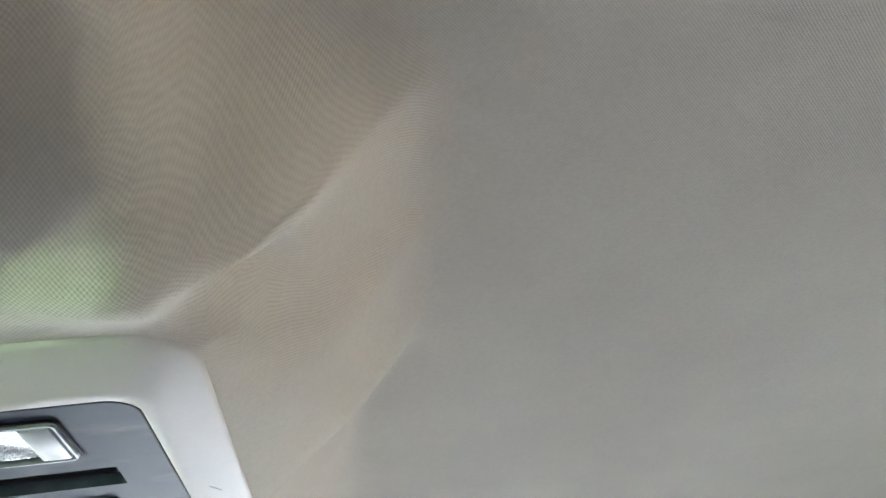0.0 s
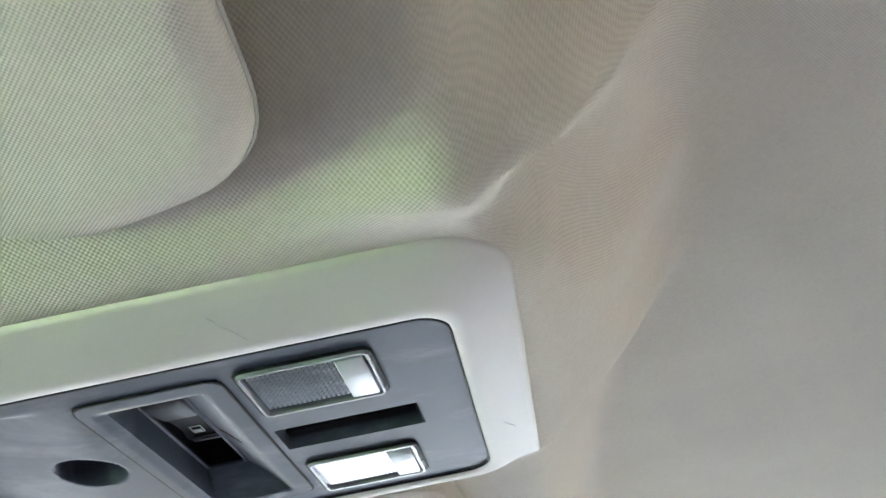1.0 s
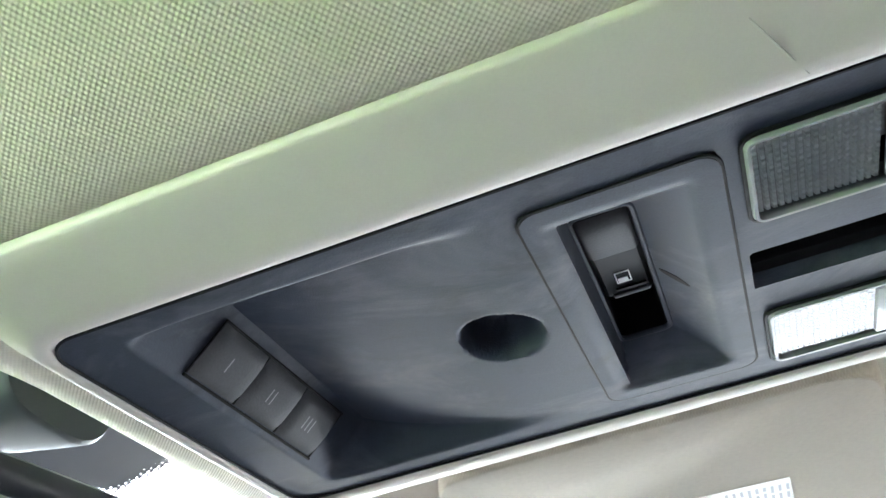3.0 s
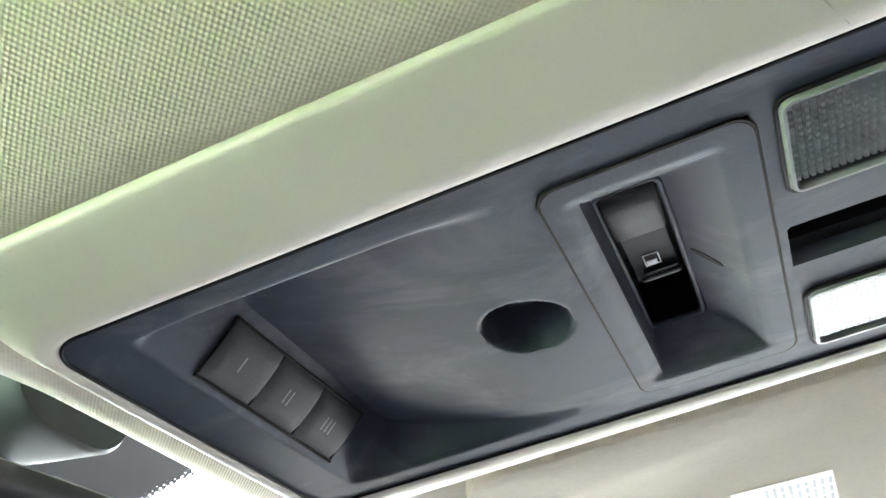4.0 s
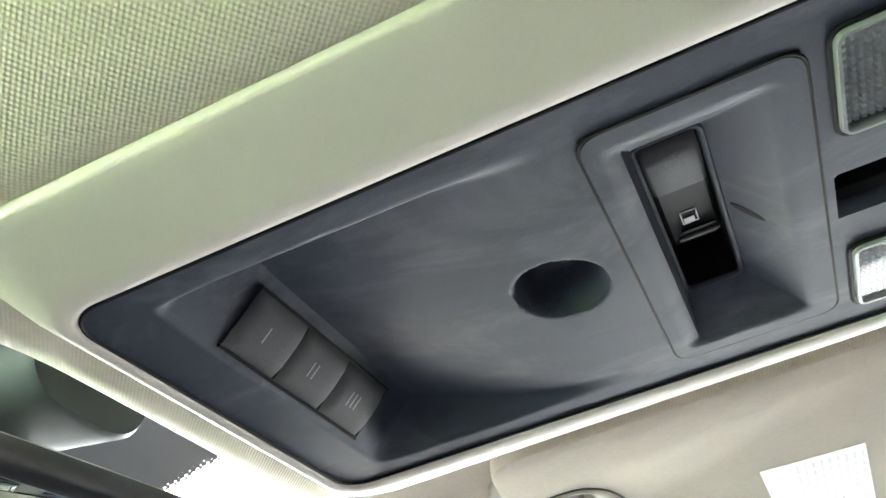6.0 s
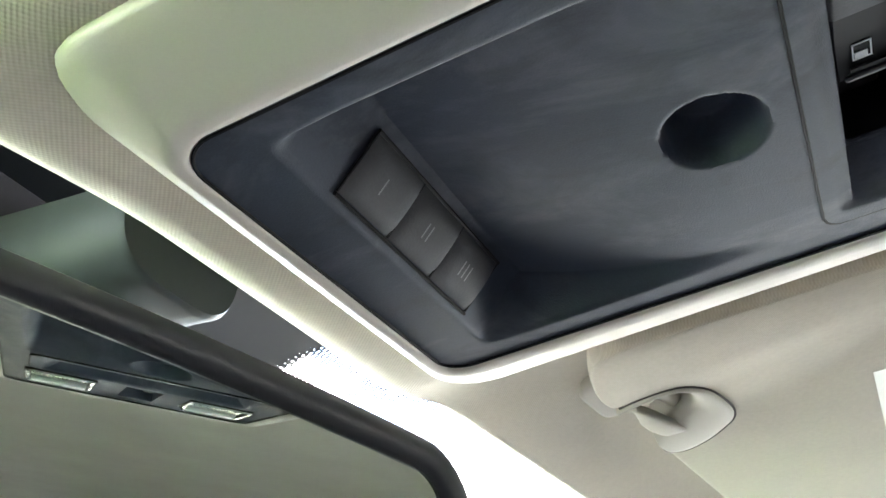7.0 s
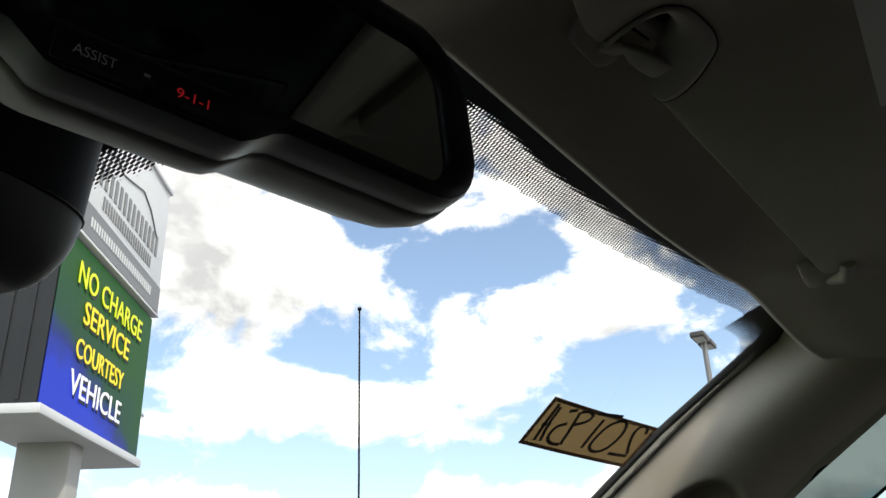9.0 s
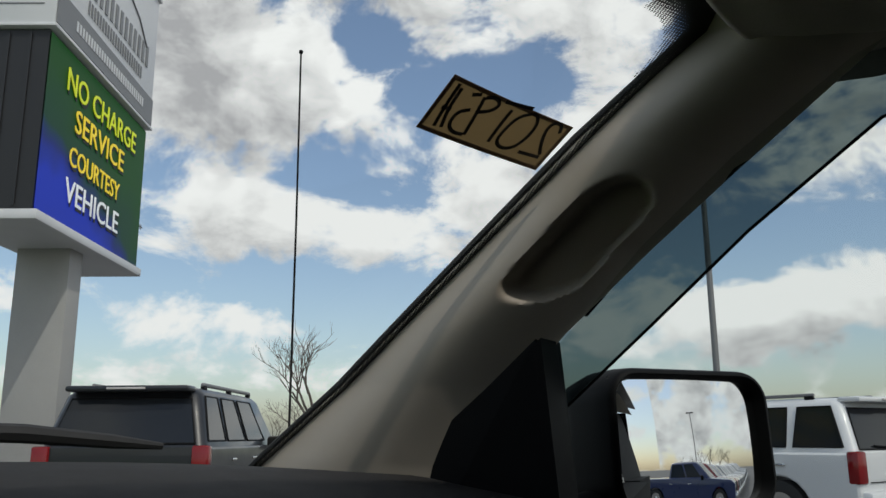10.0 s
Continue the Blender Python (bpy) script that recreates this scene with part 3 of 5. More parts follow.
def build_rear():
    """Plain walls that close the cab behind the camera."""
    part("floor", slab(1.9, 3.3, 0.04, at=(0, -0.75, 0.45)), surface("brown carpet", (0.10, 0.085, 0.076), 0.95, bump=0.3), smooth=False)
    tagged(bpy.data.objects["floor"], "plain brown carpeted cab floor", "floor", kind="structure")
    w = part("wall_rear", slab(1.8, 0.05, 0.72, at=(0, -2.10, 0.81)), DASH, smooth=False)
    tagged(w, "plain dark lower back wall of the cab", "wall", kind="structure")
    g = part("window_rear", slab(1.5, 0.006, 0.66, at=(0, -2.10, 1.49)), REAR_GLASS, smooth=False)
    tagged(g, "smoked rear sliding window of the cab", "window", kind="structure")
    for s in (-1, 1):
        p = part("b_pillar_trim", slab(0.07, 0.14, 0.72, 0.015, at=(s * 0.80, -0.50, 1.42), turn=Euler((0, s * -0.18, 0)).to_matrix()), PILLAR_PLASTIC)
        tagged(p, "beige plastic trim of the pillar behind the front door", "pillar trim", kind="structure")
        if s < 0:
            continue
        # unseen wall, added over the side windows so less light reaches the headliner
        rows = [[(0.875 - 0.27 * max(0.0, z - 1.15), y, z) for y in (-2.12, -1.2, -0.46)] for z in (1.29, 1.50, 1.81)]
        q = piece("wall_light_block", *sheet(rows), TRIM_GREY, smooth=False)
        tagged(q, "plain dark wall added over the unseen side glass to block light", "wall", kind="structure")
        d = part("door_rear", slab(0.10, 1.3, 0.9, at=(s * 0.86, -1.46, 0.88)), DASH, smooth=False)
        tagged(d, "plain dark lower panel of the rear door", "door", kind="structure")


build_rear()

# ---- overhead console ----
PU, PV0, PV1 = 0.0588, -0.1031, 0.1122


def bump01(x, a, b, soft):
    """1 between a and b, with soft shoulders outside."""
    return smooth01((x - a) / soft + 1) * smooth01((b - x) / soft + 1)


def panel_depth(u, v):
    """How far the dark panel is sunk into the roof at a place."""
    w = 0.0
    # scoop, deepest before the row of buttons, with a floor that rises towards the passenger
    if -0.052 < u < 0.056 and 0.0 < v < 0.100:
        power = 1.3 + 0.8 * smooth01((u + 0.05) / 0.09)
        floor_w = 0.0178 * (min(max(v - 0.008, 0.0), 0.078) / 0.078) ** power
        wall = (0.0966 - v) * 1.02
        deep = min(floor_w, max(wall, 0.0))
        left = smooth01((u + 0.0512) / 0.0042)
        right = smooth01((0.0512 - u) / 0.0065)
        w = max(w, deep * left * right)
    # finger dish
    r = math.hypot((u + 0.0026) / 0.0114, (v - 0.0200) / 0.0110)
    w = max(w, w + 0.0120 * smooth01((1.04 - r) / 0.34))
    # pocket behind the slot
    if -0.0080 < u < 0.0080 and -0.0868 < v < -0.0418:
        w = max(w, 0.011 * smooth01(min(u + 0.0080, 0.0080 - u, (v + 0.0868) * 0.45, -0.0418 - v) / 0.0010))
    # pockets for the insert and the two lamps
    for u0, u1, v0, v1 in ((-0.0474, 0.0474, -0.0380, 0.0022), (-0.0486, -0.0216, -0.0800, -0.0438), (0.0216, 0.0486, -0.0800, -0.0438)):
        if u0 < u < u1 and v0 < v < v1:
            w = 0.030 if u0 + 0.0004 < u < u1 - 0.0004 and v0 + 0.0004 < v < v1 - 0.0004 else 0.010
    return w


def build_console():
    top = thing("overhead_console", "charcoal overhead console in a light plastic surround, between the sun visors", "overhead console", CON)
    # dark panel as one moulded skin
    vs, v = [], PV0
    while v < PV1:
        vs.append(v)
        v += 0.0008
    vs.append(PV1)
    n, rc, rows = 144, 0.009, []
    for v in vs:
        e = min(v - PV0, PV1 - v)
        hw = PU - (rc - math.sqrt(max(rc * rc - (rc - e) ** 2, 0)) if e < rc else 0.0)
        rows.append([(hw * (2 * i / n - 1), v, 0.0003 + panel_depth(hw * (2 * i / n - 1), v)) for i in range(n + 1)])
    piece("panel", *sheet(rows), CHARCOAL, top, "charcoal grained panel with a scooped tray", angle=50)

    line = [(u, v, -0.0001) for u, v in outline(-PU - 0.0001, PU + 0.0001, PV0 - 0.0001, PV1 + 0.0001, 0.009, 8)]
    piece("joint", *tube(line + line[:1], 0.00042, 6), BLACK, top)
    # light surround: nearly flat towards the driver and the rear, sloping up on the other sides
    rings = []
    for d, w in ((0.0004, 0.006), (0.0004, 0.0004), (0.0009, -0.0005), (0.0020, -0.0009), (0.0048, -0.0009), (0.0058, -0.0006), (0.0105, 0.0014), (0.019, 0.0072), (0.0212, 0.0092), (0.0224, 0.0116), (0.0226, 0.022)):
        pts = outline(-PU - 1.24 * d, PU + 1.10 * d + 0.60 * max(d - 0.0058, 0.0), PV0 - 0.86 * d, PV1 + 0.62 * d, 0.009 + 0.45 * d, 8)
        ring = []
        for k, (u, v) in enumerate(pts):
            u -= 0.75 * max(d - 0.0058, 0.0) * smooth01((-0.075 - v) / 0.03) if u > 0.05 else 0.0
            a = radians(-90 + 90 * (k // 9) + 90 * (k % 9) / 8)
            level = max(-math.cos(a), 0.0) ** 2 + max(-math.sin(a), 0.0) ** 2 * (1 - max(math.cos(a), 0.0))
            ring.append((u, v, w * (1 - 0.68 * level) if 0.0 < w < 0.02 and d > 0.002 else w))
        rings.append(ring)
    piece("surround", *loft(rings), BEZEL, top, "light beige plastic surround", angle=75)
    # faint scratches on the surround
    for a, b in (((-0.0780, -0.0475), (-0.0620, -0.0560)), ((0.0195, -0.1115), (0.0232, -0.1150))):
        piece("scratch", *tube([(a[0], a[1], -0.0003 if a[1] < -0.1 else 0.0008), (b[0], b[1], -0.0009)], 0.00016, 5), surface("scuff", (0.38, 0.36, 0.32), 0.7, bump=0), top)

    # three programmable buttons on the front wall of the tray
    for i in range(3):
        u0 = -0.0298 + 0.0208 * i
        p = [Vector((u0 + a * 0.0208, 0.0944 - b * 0.0112, 0.0022 + b * 0.0108)) for a, b in ((0, 0), (1, 0), (1, 1), (0, 1))]
        nrm = Vector((0, -0.64, -0.77))
        rows = []
        for f in [k / 8 for k in range(9)]:
            row = []
            for g in [k / 8 for k in range(9)]:
                q = p[0].lerp(p[1], g).lerp(p[3].lerp(p[2], g), f)
                edge = min(f, 1 - f, g, 1 - g)
                row.append(tuple(q + nrm * (0.0016 - 0.0022 * (f - 0.5) ** 2 - (0.0009 if edge < 0.01 else 0.0))))
            rows.append(row)
        b = piece("button", *sheet(rows), CHARCOAL_WORN, top, "worn charcoal programmable button", angle=35)
        for k in range(i + 1):
            c = p[0].lerp(p[1], 0.44 + 0.09 * (k - i / 2)).lerp(p[3].lerp(p[2], 0.44 + 0.09 * (k - i / 2)), 0.48) + nrm * 0.00165
            d = (p[3] - p[0]).normalized() * 0.0021
            sd = Vector((0.00022, 0, 0))
            piece("mark", [c - d - sd, c - d + sd, c + d + sd, c + d - sd], [(0, 1, 2, 3)], DULL_MARK, b, smooth=False)
    for i in range(4):
        u0 = -0.0298 + 0.0208 * i
        piece("gap", *tube([(u0, 0.0944 - f * 0.0112, 0.0020 + f * 0.0108) for f in (0, 0.5, 1)], 0.0004, 6), BLACK, top)
    for f in (-0.03, 1.03):
        piece("gap", *tube([(-0.0301, 0.0944 - f * 0.0112, 0.0018 + f * 0.0108), (0.0329, 0.0944 - f * 0.0112, 0.0018 + f * 0.0108)], 0.0005, 6), BLACK, top)

    # switch insert: a hipped funnel round the rocker
    rows = []
    u0, u1, v0, v1 = -0.0482, 0.0482, -0.0388, 0.0030

    def funnel(u, v):
        ends = min((u + 0.0422) / 0.0128, (0.0424 - u) / 0.0128)
        front = (-0.0038 - v) / 0.0019
        rear = max((v + 0.0320) / 0.0124, 0.0)
        lie = min(ends, front, rear ** 0.8)
        chamfer = 0.0010 * smooth01((0.0002 - v) / 0.0040) * smooth01((0.044 - abs(u)) / 0.004) * smooth01((v + 0.034) / 0.004)
        return max(0.0096 * min(max(lie, 0.0), 1.0), chamfer)

    nu, nv, rc = 150, 84, 0.0045
    for j in range(nv + 1):
        v = v0 + (v1 - v0) * j / nv
        e = min(v - v0, v1 - v)
        hw = u1 - (rc - math.sqrt(max(rc * rc - (rc - e) ** 2, 0)) if e < rc else 0.0)
        rows.append([(hw * (2 * i / nu - 1), v, -0.0003 + funnel(hw * (2 * i / nu - 1), v)) for i in range(nu + 1)])
    verts, faces = sheet(rows)

    def over_well(f):
        c = sum((Vector(verts[i]) for i in f), Vector()) / len(f)
        return -0.0296 < c.x < 0.0296 and -0.0194 < c.y < -0.0058

    ins = piece("switch_insert", verts, [f for f in faces if not over_well(f)], CHARCOAL, top, "charcoal switch surround with a funnel-shaped well", angle=38)
    skirt = [[(u, v, w) for u, v in outline(u0, u1, v0, v1, rc, 6)] for w in (-0.0003, 0.010)]
    piece("skirt", *loft(skirt), BLACK, ins)
    line = [(u, v, 0.0001) for u, v in outline(u0 - 0.0003, u1 + 0.0003, v0 - 0.0003, v1 + 0.0003, rc, 6)]
    piece("joint", *tube(line + line[:1], 0.00042, 6), BLACK, ins)
    # rim of the well, its walls and the rocker for the rear sliding window
    edge = [(u, v, 0.0090) for u, v in outline(-0.0302, 0.0300, -0.0200, -0.0055, 0.0022, 5)]
    piece("well_rim", *tube(edge + edge[:1], 0.0008, 8), CHARCOAL, ins)
    walls = [[(u, v, w) for u, v in outline(-0.0298, 0.0297, -0.0196, -0.0057, 0.0018, 4)] for w in (0.0088, 0.0240)]
    piece("well_wall", *loft(walls), BLACK_GLOSS, ins)
    part("well", slab(0.0600, 0.0144, 0.002, at=(0.0, -0.0127, 0.0240)), BLACK_GLOSS, ins, smooth=False)
    prof = [(-0.0290, 0.0140), (-0.0285, 0.0088), (-0.0240, 0.0080), (-0.0105, 0.0104), (-0.0020, 0.0116), (0.0060, 0.0120), (0.0084, 0.0112), (0.0100, 0.0112), (0.0108, 0.0122), (0.0112, 0.0200), (0.0200, 0.0212), (0.0290, 0.0222)]
    rr = []
    for u, w in prof:
        rr.append([(u, -0.0060, w + 0.008), (u, -0.0062, w + 0.0012), (u, -0.0074, w), (u, -0.0180, w), (u, -0.0190, w + 0.0010), (u, -0.0192, w + 0.008)])
    rocker = piece("rocker", *loft(rr, True, True), BLACK_GLOSS, ins, "black rocker for the rear sliding window", angle=35)
    cap = []
    for u, w in ((-0.0292, 0.0086), (-0.0284, 0.0078), (-0.0240, 0.0072), (-0.0170, 0.0084), (-0.0106, 0.0097)):
        cap.append([(u, -0.0061, w + 0.0030), (u, -0.0065, w + 0.0006), (u, -0.0076, w), (u, -0.0176, w), (u, -0.0187, w + 0.0008), (u, -0.0191, w + 0.0040)])
    piece("rocker_cap", *sheet(cap), CHARCOAL_WORN, ins, "satin charcoal upper half of the rocker", angle=60)
    part("grip_lip", slab(0.0020, 0.0100, 0.0016, 0.0007, at=(0.0100, -0.0133, 0.0113)), MIRROR_CASE, rocker, "rounded grip lip")
    part("grip_groove", slab(0.0010, 0.0078, 0.0006, at=(0.0078, -0.0136, 0.0112)), BLACK, rocker, smooth=False)
    # window symbol: frame with its lower half filled
    c0 = Vector((0.0030, -0.0124, 0.0117))
    bm = bmesh.new()
    for x, y, sx, sy in ((0, 0.0018, 0.0050, 0.0003), (0, -0.0018, 0.0050, 0.0003), (-0.00235, 0, 0.0003, 0.0036), (0.00235, 0, 0.0003, 0.0036), (0.0013, 0.0002, 0.0020, 0.0026)):
        slab(sx, sy, 0.0002, at=c0 + Vector((x, y, -0.00012)), bm=bm)
    part("symbol", bm, WHITE_MARK, rocker, "white window symbol", smooth=False)
    # small release slot in the rear slope
    rg = [[(u, v, funnel(u, v) - 0.0005 + k) for u, v in [(0.0016 + 0.0030 * math.cos(a), -0.0243 + 0.0011 * math.sin(a) - 0.9 * 0.0030 * math.cos(a)) for a in [2 * math.pi * i / 16 for i in range(16)]]] for k in (0, 0.002)]
    piece("release_slot", *loft(rg, True, True), BLACK, ins, "small black release slot")

    # reading lamps
    for s in (-1, 1):
        cu, cv = s * 0.0352, -0.0620
        lamp = part("reading_lamp", slab(0.0286, 0.0376, 0.003, at=(cu, cv, 0.0125)), LAMP_BODY, top, "rectangular map lamp with a clear prismatic lens", smooth=False)
        rim = []
        for d, w in ((0.0, 0.008), (0.0, -0.0006), (-0.0005, -0.0013), (-0.0012, -0.0013), (-0.0015, -0.0004), (-0.0015, 0.004)):
            rim.append([(u, v, w) for u, v in outline(cu - 0.0143 - d, cu + 0.0143 + d, cv - 0.0187 - d, cv + 0.0187 + d, max(0.0028 + d, 0.0006), 4)])
        piece("lens_rim", *loft(rim), LENS_RIM, lamp, "clear moulded rim")
        gap = [(u, v, -0.0001) for u, v in outline(cu - 0.0147, cu + 0.0147, cv - 0.0191, cv + 0.0191, 0.0031, 4)]
        piece("shadow_gap", *tube(gap + gap[:1], 0.0005, 6), BLACK, lamp)
        # prisms: small frustums in rows; the darker backing paints the lens's refraction contrast
        verts, faces = [], []
        a0, a1, b0, b1 = cu - 0.0128, cu + 0.0128, cv - 0.0078, cv + 0.0172
        na, nb = 13, 17
        da, db = (a1 - a0) / na, (b1 - b0) / nb
        for j in range(nb):
            for i in range(na):
                x, y, k = a0 + da * (i + 0.5), b0 + db * (j + 0.5), len(verts)
                for f, w in ((0.46, 0.0016), (0.27, 0.0006)):
                    verts += [(x - f * da, y - f * db, w), (x + f * da, y - f * db, w), (x + f * da, y + f * db, w), (x - f * da, y + f * db, w)]
                faces += [(k + 4, k + 5, k + 6, k + 7)] + [(k + e, k + (e + 1) % 4, k + 4 + (e + 1) % 4, k + 4 + e) for e in range(4)]
        piece("lens", verts, faces, LENS, lamp, "clear lens pressed with small square prisms", smooth=False)
        part("refraction_backing", slab(0.0262, 0.0256, 0.0006, at=(cu, cv + 0.0047, 0.0022)), LENS_DARK, lamp, smooth=False)
        cover = piece("lens_face", [(u, v, -0.0003) for u, v in outline(cu - 0.0129, cu + 0.0129, cv - 0.0173, cv + 0.0173, 0.0014, 3)], [tuple(range(15, -1, -1))], LENS_FACE, lamp, "smooth clear outer face", smooth=False)
        cover.visible_shadow = False
        part("lamp_switch", slab(0.0240, 0.0084, 0.0026, 0.0009, at=(cu, cv - 0.0125, -0.0002)), LENS_FROST, lamp, "frosted press switch")
    # ledge inside the slot
    part("slot_ledge", slab(0.0050, 0.0430, 0.006, 0.0006, at=(0.0052, -0.0635, 0.0070)), BLACK, top)
    return top


LENS = surface("prismatic lens acrylic", (0.80, 0.83, 0.82), 0.22, metal=0.0, vary=0.05, scale=60, bump=0)
LENS_DARK = surface("painted refraction ground", (0.42, 0.44, 0.43), 0.4, vary=0.05, bump=0)
LENS_FACE = clear_glass("lamp lens face", (0.93, 0.96, 0.95), 1.0, 0.04)
LENS_RIM = surface("moulded lens rim", (0.20, 0.21, 0.21), 0.25, vary=0.05, scale=80, bump=0)
LENS_FROST = surface("frosted lens acrylic", (0.40, 0.41, 0.41), 0.35, vary=0.03, bump=0.05)
build_console()

# ---- rear-view mirror ----
def frame_axes(origin, x, z):
    """A pose from an origin, the way of its x axis and roughly that of its z axis."""
    x = Vector(x).normalized()
    z = Vector(z)
    z = (z - x * z.dot(x)).normalized()
    y = z.cross(x)
    return Matrix(((x.x, y.x, z.x, origin[0]), (x.y, y.y, z.y, origin[1]), (x.z, y.z, z.z, origin[2]), (0, 0, 0, 1)))


MIR = frame_axes((-0.0097, 0.1478, 1.6708), (0.9474, -0.3182, -0.0354), (-0.3200, -0.9448, -0.0712))


def mirror_outline(d, z, chin=1.0, squeeze=1.0):
    a, b, r = 0.0922 + 1.30 * d, 0.0270 + 0.45 * d, 0.011 + d

    def high(x):
        return 0.0190 + d - 0.0025 * (x / 0.1) ** 2
    pts = []

    def low(x):
        return -b - chin * 0.0078 * min(d / 0.009, 1.0) * bump01(x, -0.018, 0.024, 0.014)

    for i in range(41):
        x = -a + r + (2 * a - 2 * r) * i / 40
        pts.append((x, low(x)))
    for i in range(1, 9):
        t = radians(-90 + 90 * i / 8)
        pts.append((a - r + r * math.cos(t), -b + r + r * math.sin(t)))
    for i in range(0, 9):
        t = radians(90 * i / 8)
        pts.append((a - r + r * math.cos(t), high(a - r) - r + r * math.sin(t)))
    for i in range(1, 40):
        x = a - r - (2 * a - 2 * r) * i / 40
        pts.append((x, high(x)))
    for i in range(0, 9):
        t = radians(90 + 90 * i / 8)
        pts.append((-a + r + r * math.cos(t), high(a - r) - r + r * math.sin(t)))
    for i in range(0, 8):
        t = radians(180 + 90 * i / 8)
        pts.append((-a + r + r * math.cos(t), -b + r + r * math.sin(t)))
    return [((x - (0.225 if x > 0 else 0.06) * y * min(abs(x) / 0.1, 1)) * squeeze, y * squeeze, z) for x, y in pts]


HOUSE_DEEP = 0.143


def build_mirror():
    top = thing("rear_view_mirror", "dark rear-view mirror with assist buttons along its lower rim", "mirror", MIR)
    silver = bpy.data.materials.new("mirror silver")
    silver.use_nodes = True
    b = silver.node_tree.nodes["Principled BSDF"]
    b.inputs["Base Color"].default_value = (0.62, 0.68, 0.64, 1)
    b.inputs["Metallic"].default_value, b.inputs["Roughness"].default_value = 1.0, 0.012
    ring = mirror_outline(0.0006, 0.0)
    piece("mirror_glass", ring, [tuple(range(len(ring)))], silver, top, "dimming mirror glass", smooth=False)
    rim = [mirror_outline(0.0, -0.001), mirror_outline(0.0004, 0.0016), mirror_outline(0.0022, 0.0032), mirror_outline(0.0065, 0.0030), mirror_outline(0.0095, 0.0008)]
    piece("rim", *loft(rim), MIRROR_CASE, top, "dark soft-edged rim", angle=60)
    band = [mirror_outline(0.0094, 0.0009), mirror_outline(0.0106, -0.0015), mirror_outline(0.0114, -0.006), mirror_outline(0.0116, -0.0112), mirror_outline(0.0108, -0.0120)]
    piece("side_band", *loft(band), MIRROR_BAND, top, "mid-grey band round the casing", angle=60)
    back = [mirror_outline(0.0100, -0.0115), mirror_outline(0.0124, -0.0122), mirror_outline(0.0130, -0.015), mirror_outline(0.0132, -0.022, 0.9), mirror_outline(0.0105, -0.031, 0.6, 0.99), mirror_outline(0.006, -0.039, 0.3, 0.95), mirror_outline(0.002, -0.044, 0.0, 0.86), mirror_outline(0.0, -0.047, 0.0, 0.6)]
    piece("back_shell", *loft(back, False, True), MIRROR_BACK, top, "pale grey moulded back shell", angle=60)
    # two buttons in the chin, a lamp dot between them
    for x, w, name in ((-0.0100, 0.0205, "button"), (0.0135, 0.0190, "button")):
        part(name, slab(w, 0.0072, 0.0010, 0.0004, at=(x, -0.0345, 0.0031)), MIRROR_CASE, top)
        part("seam", slab(w * 0.8, 0.0005, 0.0004, at=(x, -0.0388, 0.0031)), BLACK, top, smooth=False)
    lettering("wording", "ASSIST", 0.0037, WHITE_MARK, top, Matrix.Translation((-0.0111, -0.0342, 0.0037)), width=0.0098)
    lettering("wording", "9-1-1", 0.0038, RED_MARK, top, Matrix.Translation((0.0128, -0.0346, 0.0037)), width=0.0084, label="red lit figures")
    part("indicator", slab(0.0016, 0.0007, 0.0003, at=(0.0009, -0.0334, 0.0034)), WHITE_MARK, top, smooth=False)
    # arm cover above the rim and the stalk to the glass
    arm = thing("mirror_mount", "dark grey mirror arm cover fixed to the windshield", "mirror mount")
    rings = []
    for y, zt, deep, hw in ((0.1752, 1.7500, 0.012, 0.020), (0.1755, 1.7510, 0.0240, 0.0252), (0.1775, 1.7515, 0.0258, 0.0262), (0.21, 1.7560, 0.027, 0.0270), (0.26, 1.7640, 0.027, 0.0275), (0.31, 1.7680, 0.024, 0.0275)):
        ring = []
        for k in range(25):
            a = math.pi * k / 24
            ring.append((0.0118 + 0.12 * (y - 0.1755) + hw * math.copysign(abs(math.cos(a)) ** 0.6, math.cos(a)), y, zt - deep * math.sin(a) ** 0.6))
        rings.append(ring)
    piece("arm_cover", *loft(rings, True, True), MOUNT_GREY, arm, angle=50)
    for x, z, sx, sz in ((0.0125, 1.7560, 0.017, 0.009), (0.0310, 1.7530, 0.008, 0.005)):
        part("cable_clip", slab(sx, 0.012, sz, 0.0015, at=(x, 0.183, z)), BLACK, arm)
    piece("stalk", *tube([(-0.002, 0.185, 1.682), (0.018, 0.222, 1.722), (0.040, 0.262, 1.768)], [0.012, 0.012, 0.016], 14), MOUNT_GREY, arm)
    # rounded housing that hangs from the cover behind the mirror
    sen = thing("sensor_housing", "rounded grey sensor housing on the windshield behind the mirror", "sensor housing")
    rings = []
    for f in (0, 0.3, 0.6, 0.8, 0.86, 0.91, 0.95, 0.975, 0.99, 1.0):
        z = 1.785 - HOUSE_DEEP * f
        r = 1.0 if f < 0.80 else math.sqrt(max(1 - ((f - 0.80) / 0.202) ** 2, 0.0))
        rings.append([(0.012 + 0.066 * (0.72 + 0.28 * r) * math.copysign(abs(math.cos(a)) ** 0.6, math.cos(a)), 0.283 + 0.030 * (0.25 + 0.75 * r) * math.copysign(abs(math.sin(a)) ** 0.6, math.sin(a)) + 0.02 * f, z) for a in [2 * math.pi * i / 40 for i in range(40)]])
    piece("housing_shell", *loft(rings[3:], False, True), HOUSING_GREY, sen, "smooth grey rounded lower shell", angle=60)
    piece("housing_neck", *loft(rings[:4], True, False), BLACK, sen, angle=60)
    seam = rings[3] + rings[3][:1]
    piece("shell_seam", *tube(seam, 0.0008, 5), BLACK, sen)


build_mirror()


